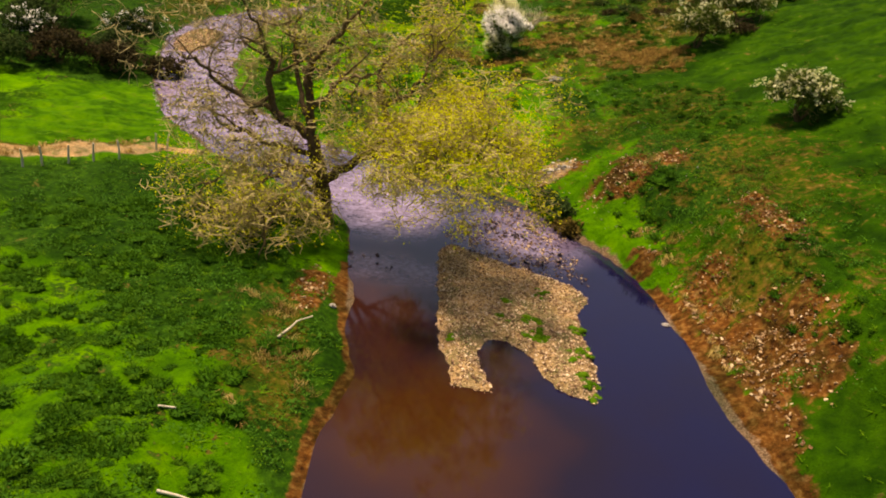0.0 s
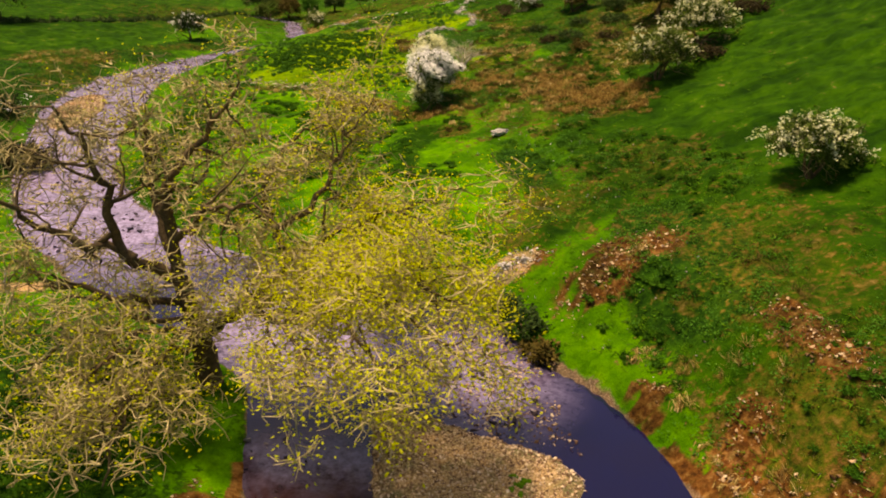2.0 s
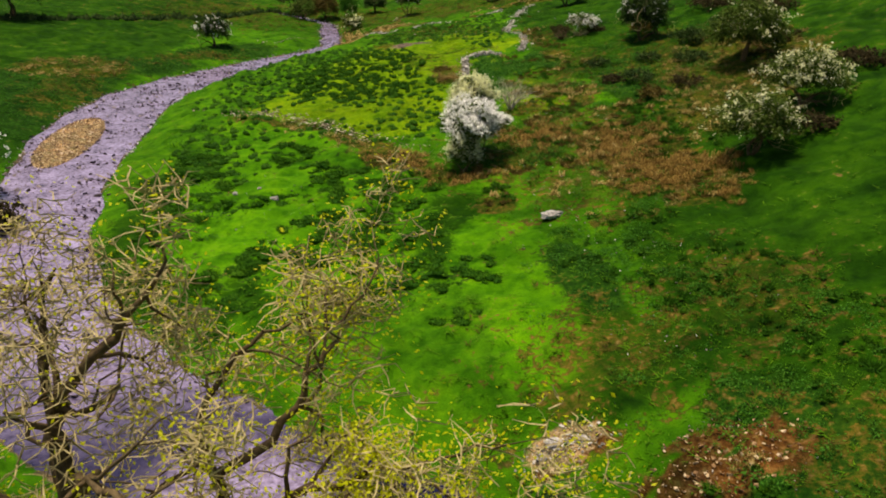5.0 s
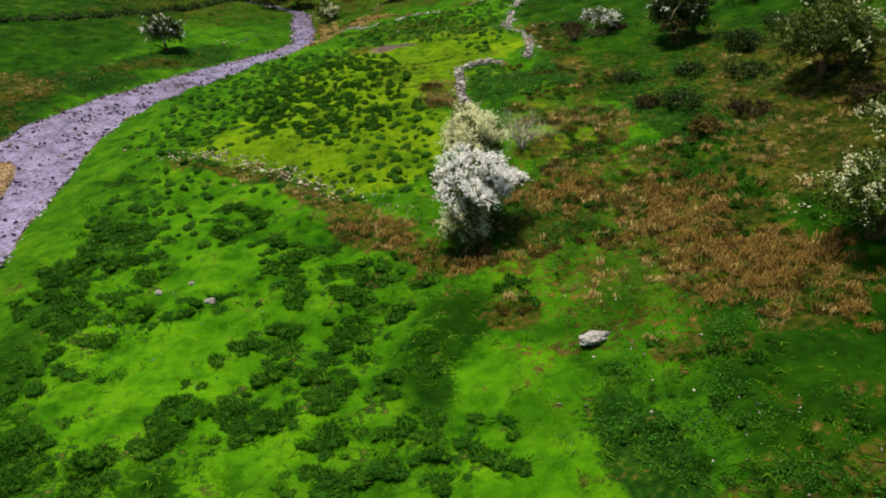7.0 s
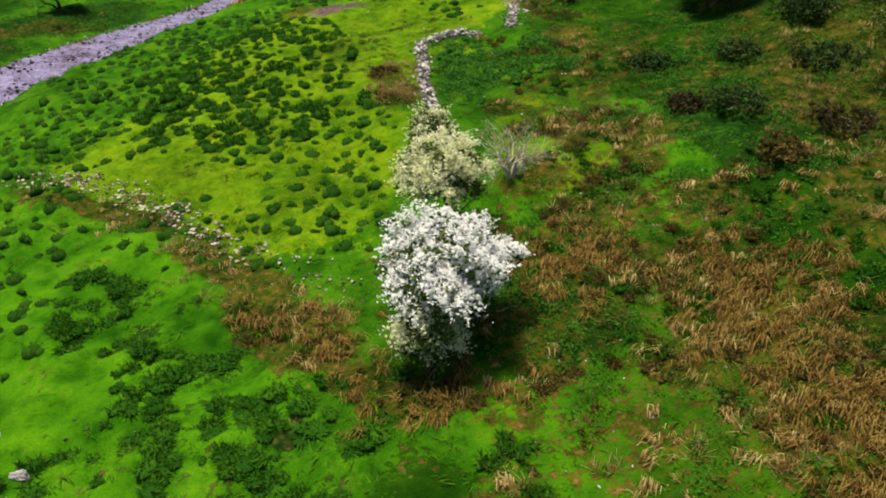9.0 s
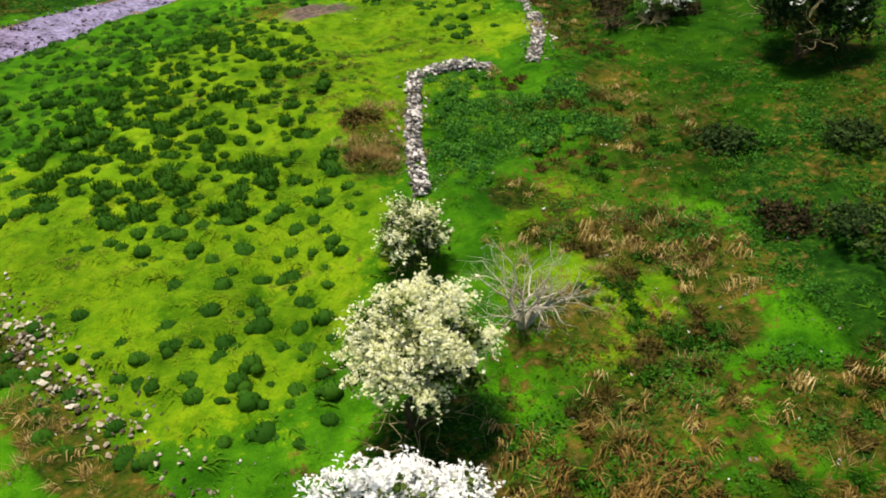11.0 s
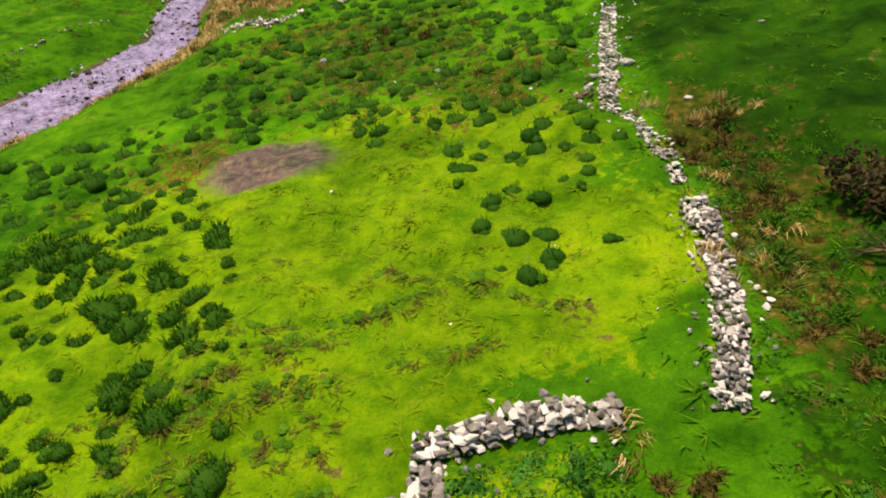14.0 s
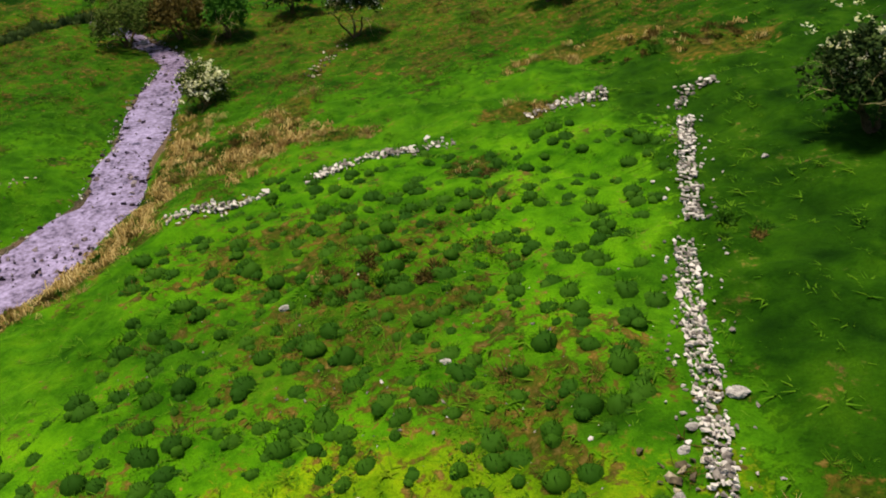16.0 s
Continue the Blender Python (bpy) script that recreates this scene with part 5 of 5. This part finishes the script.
cover("dark_herbs", "dark green coarse herbs on the rough slope", "herbs", HERB, gathered(np.random.RandomState(58), [(15, 90, 6, 8, 0), (16, 76, 5, 6, 0), (17, 103, 4, 6, 0), (15, 67, 4, 5, 0), (18, 54, 5, 9, 0), (19, 38, 5, 9, 0), (17, 122, 2, 8, 0), (26, 104, 7, 12, 0), (-9, 28, 4, 8, 0)], 440, 5, 0.55), forms, 0.5, 1.5, (0.5, 1.0))
EVERYWHERE = [(0, 40, 26, 34, 0), (2, 85, 28, 40, 0), (4, 130, 26, 36, 0), (0, 165, 30, 30, 0)]
forms = [tuft(np.random.RandomState(140 + k), 8, 0.4, 0.09, 0.03, 0.8, 1, 1.5) for k in range(4)]
meadow = places_in(np.random.RandomState(46), EVERYWHERE, 28000, 0.0, 1.4, 37, 5.0)
meadow = meadow[spread_of(meadow[:, 0], meadow[:, 1], LIME) < 0.45]
cover("meadow_grass", "short green pasture grass", "grass", GRASS, meadow, forms, 0.5, 1.3)
forms = [tuft(np.random.RandomState(150 + k), 7, 0.4, 0.05, 0.03, 0.8, 1, 1.5) for k in range(4)]
cover("short_grass", "close-cropped lime green grass", "grass", LIME_GRASS, places_in(np.random.RandomState(47), LIME, 12000, 0.0, 1.4, 39, 3.0), forms, 0.4, 1.0)

# ---- gravel ----
prng = np.random.RandomState(9)
pebbles = [arrays_of(stone_mesh("pebble", prng, (1, 0.75, 0.5), PEBBLE, 7)) for _ in range(6)]


def gravel(name, label, mat, x, y, low, high, rng, sink=0.15, base=None):
    z = ground_z(x, y) if base is None else base
    pts = np.stack([x, y, z], 1)
    kinds = rng.randint(0, 6, len(pts))
    pieces = []
    for k, (v, f) in enumerate(pebbles):
        p = pts[kinds == k]
        s = low + (high - low) * rng.uniform(0, 1, len(p)) ** 2.2
        pieces.append(scatter(v, f, p + np.array([0, 0, 0.1]) * s[:, None], rng.uniform(0, 6.283, len(p)), s))
    v, f = joined(pieces)
    tagged(new(name, mesh_of(name, v, f, mat)), label, "gravel", kind="stuff")


n = 20000
x, y = prng.uniform(1, 10.6, n), prng.uniform(28, 45.5, n)
k = in_outline(x, y, BAR) + 0.25 * wobble(x, y, 1.6, 8) < 0.05
gravel("bar_gravel", "pale buff river gravel on a bar in the pool", PEBBLE, x[k], y[k], 0.06, 0.20, prng)
pts = places_in(prng, SOIL, 6500, 0.0, 1.4, 51, 2.0)
pts = pts[bare_soil(pts[:, 0], pts[:, 1]) > prng.uniform(0.1, 0.7, len(pts))]
gravel("bank_gravel", "reddish stones and soil on the eroded bank", BANK_STONE, pts[:, 0], pts[:, 1], 0.08, 0.32, prng)
n = 5200
a, q = prng.uniform(0, 6.283, n), np.sqrt(prng.uniform(0, 1, n))
u, w = SHOAL[2] * q * np.cos(a), SHOAL[3] * q * np.sin(a)
gravel("shoal_gravel", "buff gravel on a low shoal in the stream", PEBBLE, SHOAL[0] + u * 0.9945 - w * 0.1045, SHOAL[1] + u * 0.1045 + w * 0.9945, 0.06, 0.24, prng)
n = 46000
x, y = prng.uniform(-34, 12, n), prng.uniform(36, 195, n)
e = from_stream(x, y)
k = (e < 0.6) & (e > -9) & ((y > 60) | (np.hypot((x - 6.2) / 3.6, (y - 47) / 5.0) < 1) | ((np.abs(x + 0.5) < 3) & (np.abs(y - 41) < 1.2))) & (wobble(x, y, 6, 53) + (e > -0.5) > prng.uniform(-0.6, 1.4, n))
gravel("stream_stones", "wet grey-lilac stones in the shallow stream", BED_STONE, x[k], y[k], 0.12, 0.55, prng, base=level(y[k]) - 0.01)


# ---- fence and deadwood ----
def fence_post(x, y, lean, h):
    rng = np.random.RandomState(int(100 * x) % 1000 + 7)
    v, f = tube([(0, 0, -0.2), (0.01, 0, h * 0.5), (lean, 0.02, h), (lean, 0.02, h + 0.02)], [0.075, 0.07, 0.06, 0.004], 8)
    ob = new("fence_post", mesh_of("fence_post", v, f, DEADWOOD))
    ob.matrix_basis = pose(x, y, gz(x, y), 0, 0, rng.uniform(0, 360))
    tagged(ob, "weathered wooden fence post at the field edge", "post", "fence posts")


for x, y in ((-23.8, 48.0), (-22.9, 48.6), (-21.7, 49.6), (-20.6, 50.7), (-19.3, 51.6), (-17.9, 54.6), (-17.4, 55.4)):
    fence_post(x, y, ((x * 7.3) % 1 - 0.5) * 0.35, 1.2)


def fallen_branch(points, radius, label):
    base = points[0]
    z0 = gz(base[0], base[1])
    v, f = tube([(x - base[0], y - base[1], gz(x, y) - z0 + up) for x, y, up in points], [radius * (1 - 0.6 * k / len(points)) for k in range(len(points))], 6)
    ob = new("fallen_branch", mesh_of("fallen_branch", v, f, DEADWOOD, smooth=True))
    ob.matrix_basis = pose(base[0], base[1], z0)
    tagged(ob, label, "branch", "fallen branches")


fallen_branch([(-6.6, 20.4, 0.1), (-6.0, 20.5, 0.12), (-5.3, 20.4, 0.1)], 0.06, "bleached branch lying in lush grass")
fallen_branch([(-4.9, 30.6, 0.1), (-4.5, 31.4, 0.3), (-4.3, 31.8, 0.35), (-3.7, 32.3, 0.5)], 0.06, "crooked bleached branch on the pool bank")
fallen_branch([(-7.9, 24.5, 0.1), (-7.3, 24.6, 0.14)], 0.05, "bleached branch lying in lush grass")


def clumps(name, label, mat, spots, low, high, tall, seed):
    rng = np.random.RandomState(seed)
    forms = [tussock(np.random.RandomState(seed + k), 60) for k in range(3)]
    p = np.array([(x, y, 0) for x, y in spots], float)
    p[:, 2] = ground_z(p[:, 0], p[:, 1])
    cover(name, label, "grass", mat, p, forms, low, high, tall, rng)


# grass on the gravel bar
srng = np.random.RandomState(171)
spots = [(x + srng.normal() * s, y + srng.normal() * s * 1.4) for x, y, s, n in ((8.5, 30.2, 0.3, 16), (8.3, 32.5, 0.35, 10), (6.6, 34.0, 0.4, 14), (6.2, 35.6, 0.3, 7), (7.2, 38.6, 0.2, 5), (4.9, 35.4, 0.2, 3), (2.6, 33.0, 0.15, 2), (5.2, 37.5, 0.2, 2), (8.6, 35, 0.25, 6)) for _ in range(n)]
clumps("bar_grass", "small green tufts on the gravel bar", GRASS, spots, 0.25, 0.6, (0.5, 0.9), 172)

# sheep tracks across the lime pasture
spots = []
for ax, ay, bx, by in ((0.3, 116.2, 6.0, 118.6), (1.0, 114.9, 5.9, 117.6), (-1.5, 116.8, 5.4, 119.6), (1.5, 118.6, 7.2, 121.6), (3.2, 114.8, 6.2, 116.6), (4.0, 120.6, 9.7, 122.9), (-2.5, 118.0, 3.4, 120.4), (6.0, 123.4, 11.4, 121.0), (0.6, 117.4, 5.7, 119.9), (1.2, 115.6, 5.4, 117.9), (2.2, 119.8, 8.0, 122.3), (-0.6, 119.6, 4.6, 122.0), (3.4, 113.6, 6.6, 115.4), (2.0, 112.4, 5.0, 114.2), (5.0, 118.8, 9.6, 120.4)):
    n = int(math.hypot(bx - ax, by - ay) / 0.22)
    for k in range(n):
        if srng.uniform() < 0.6:
            u = k / n
            spots.append((ax + (bx - ax) * u + srng.normal() * 0.06, ay + (by - ay) * u + srng.normal() * 0.08 + 0.3 * math.sin(4 * u)))
clumps("track_grass", "low grassy ridges along old sheep tracks", GRASS, spots, 0.2, 0.5, (0.3, 0.6), 173)
p = np.array([(x + 0.2, y - 0.22, 0.0) for x, y in spots])
p[:, 2] = ground_z(p[:, 0], p[:, 1])
cover("track_wear", "brown worn grass along old sheep tracks", "grass", BRACKEN, p, [swept(np.random.RandomState(230 + k), 10, 0.4, 0.014) for k in range(3)], 0.5, 1.0, (0.3, 0.5))

# field hedge across the stream
spots = []
for ax, ay, bx, by in ((-62, 150, -43.2, 166.5), (-43.2, 166.5, -31, 180.5), (-31, 180.5, -24.5, 196)):
    n = int(math.hypot(bx - ax, by - ay) / 0.45)
    spots += [(ax + (bx - ax) * k / n + srng.normal() * 0.25, ay + (by - ay) * k / n + srng.normal() * 0.25) for k in range(n)]
clumps("hedge", "low dark hedge along the far field", DARK_LEAF, spots, 1.0, 1.7, (1.1, 1.8), 174)

x, y = srng.normal(9.5, 0.8, 260), srng.normal(55.3, 0.45, 260)
gravel("pale_gravel", "patch of pale stones on the grassy bank", STONE, x, y, 0.08, 0.3, srng)

# reddish stones awash above the bar
n = 5200
x, y = srng.uniform(1, 11, n), srng.uniform(39, 55, n)
k = in_outline(x, y, [(2.2, 45.0), (5.6, 53.0), (8.4, 51.2), (9.3, 46.0), (10.2, 40.4), (8.4, 41.2), (5.4, 43.0)]) + 0.5 * wobble(x, y, 2.4, 56) < 0
gravel("awash_stones", "reddish stones awash in the shallows above the gravel bar", BANK_STONE, x[k], y[k], 0.08, 0.26, srng, base=level(y[k]) - 0.03)

# stony margins of the stream
n = 26000
x, y = srng.uniform(-36, 0, n), srng.uniform(58, 190, n)
e = from_stream(x, y)
k = (e < 0.35) & (e > -0.6) & (wobble(x, y, 9, 55) > srng.uniform(-1.4, 0.9, n))
gravel("margin_stones", "pale stones along the stream's edge", PALE_STONE, x[k], y[k], 0.10, 0.42, srng)

# pale flecks of stone and dead leaf
pts = places_in(srng, [(13, 46, 4.5, 7, 0), (14, 75, 5, 9, 0), (17, 88, 6, 10, 0), (-7, 82, 5, 6, 0), (6, 137, 8, 8, 0), (14, 100, 6, 10, 0), (1, 93, 6, 2.5, -25), (11, 122, 3, 3, 0), (16, 64, 4, 6, 0), (13.5, 49, 4, 6, 0), (13.5, 74, 3, 3, 0)], 2600, 0.0, 1.6, 61, 3.0)
gravel("pale_flecks", "scattered small pale stones in the grass", STONE, pts[:, 0], pts[:, 1], 0.05, 0.20, srng)
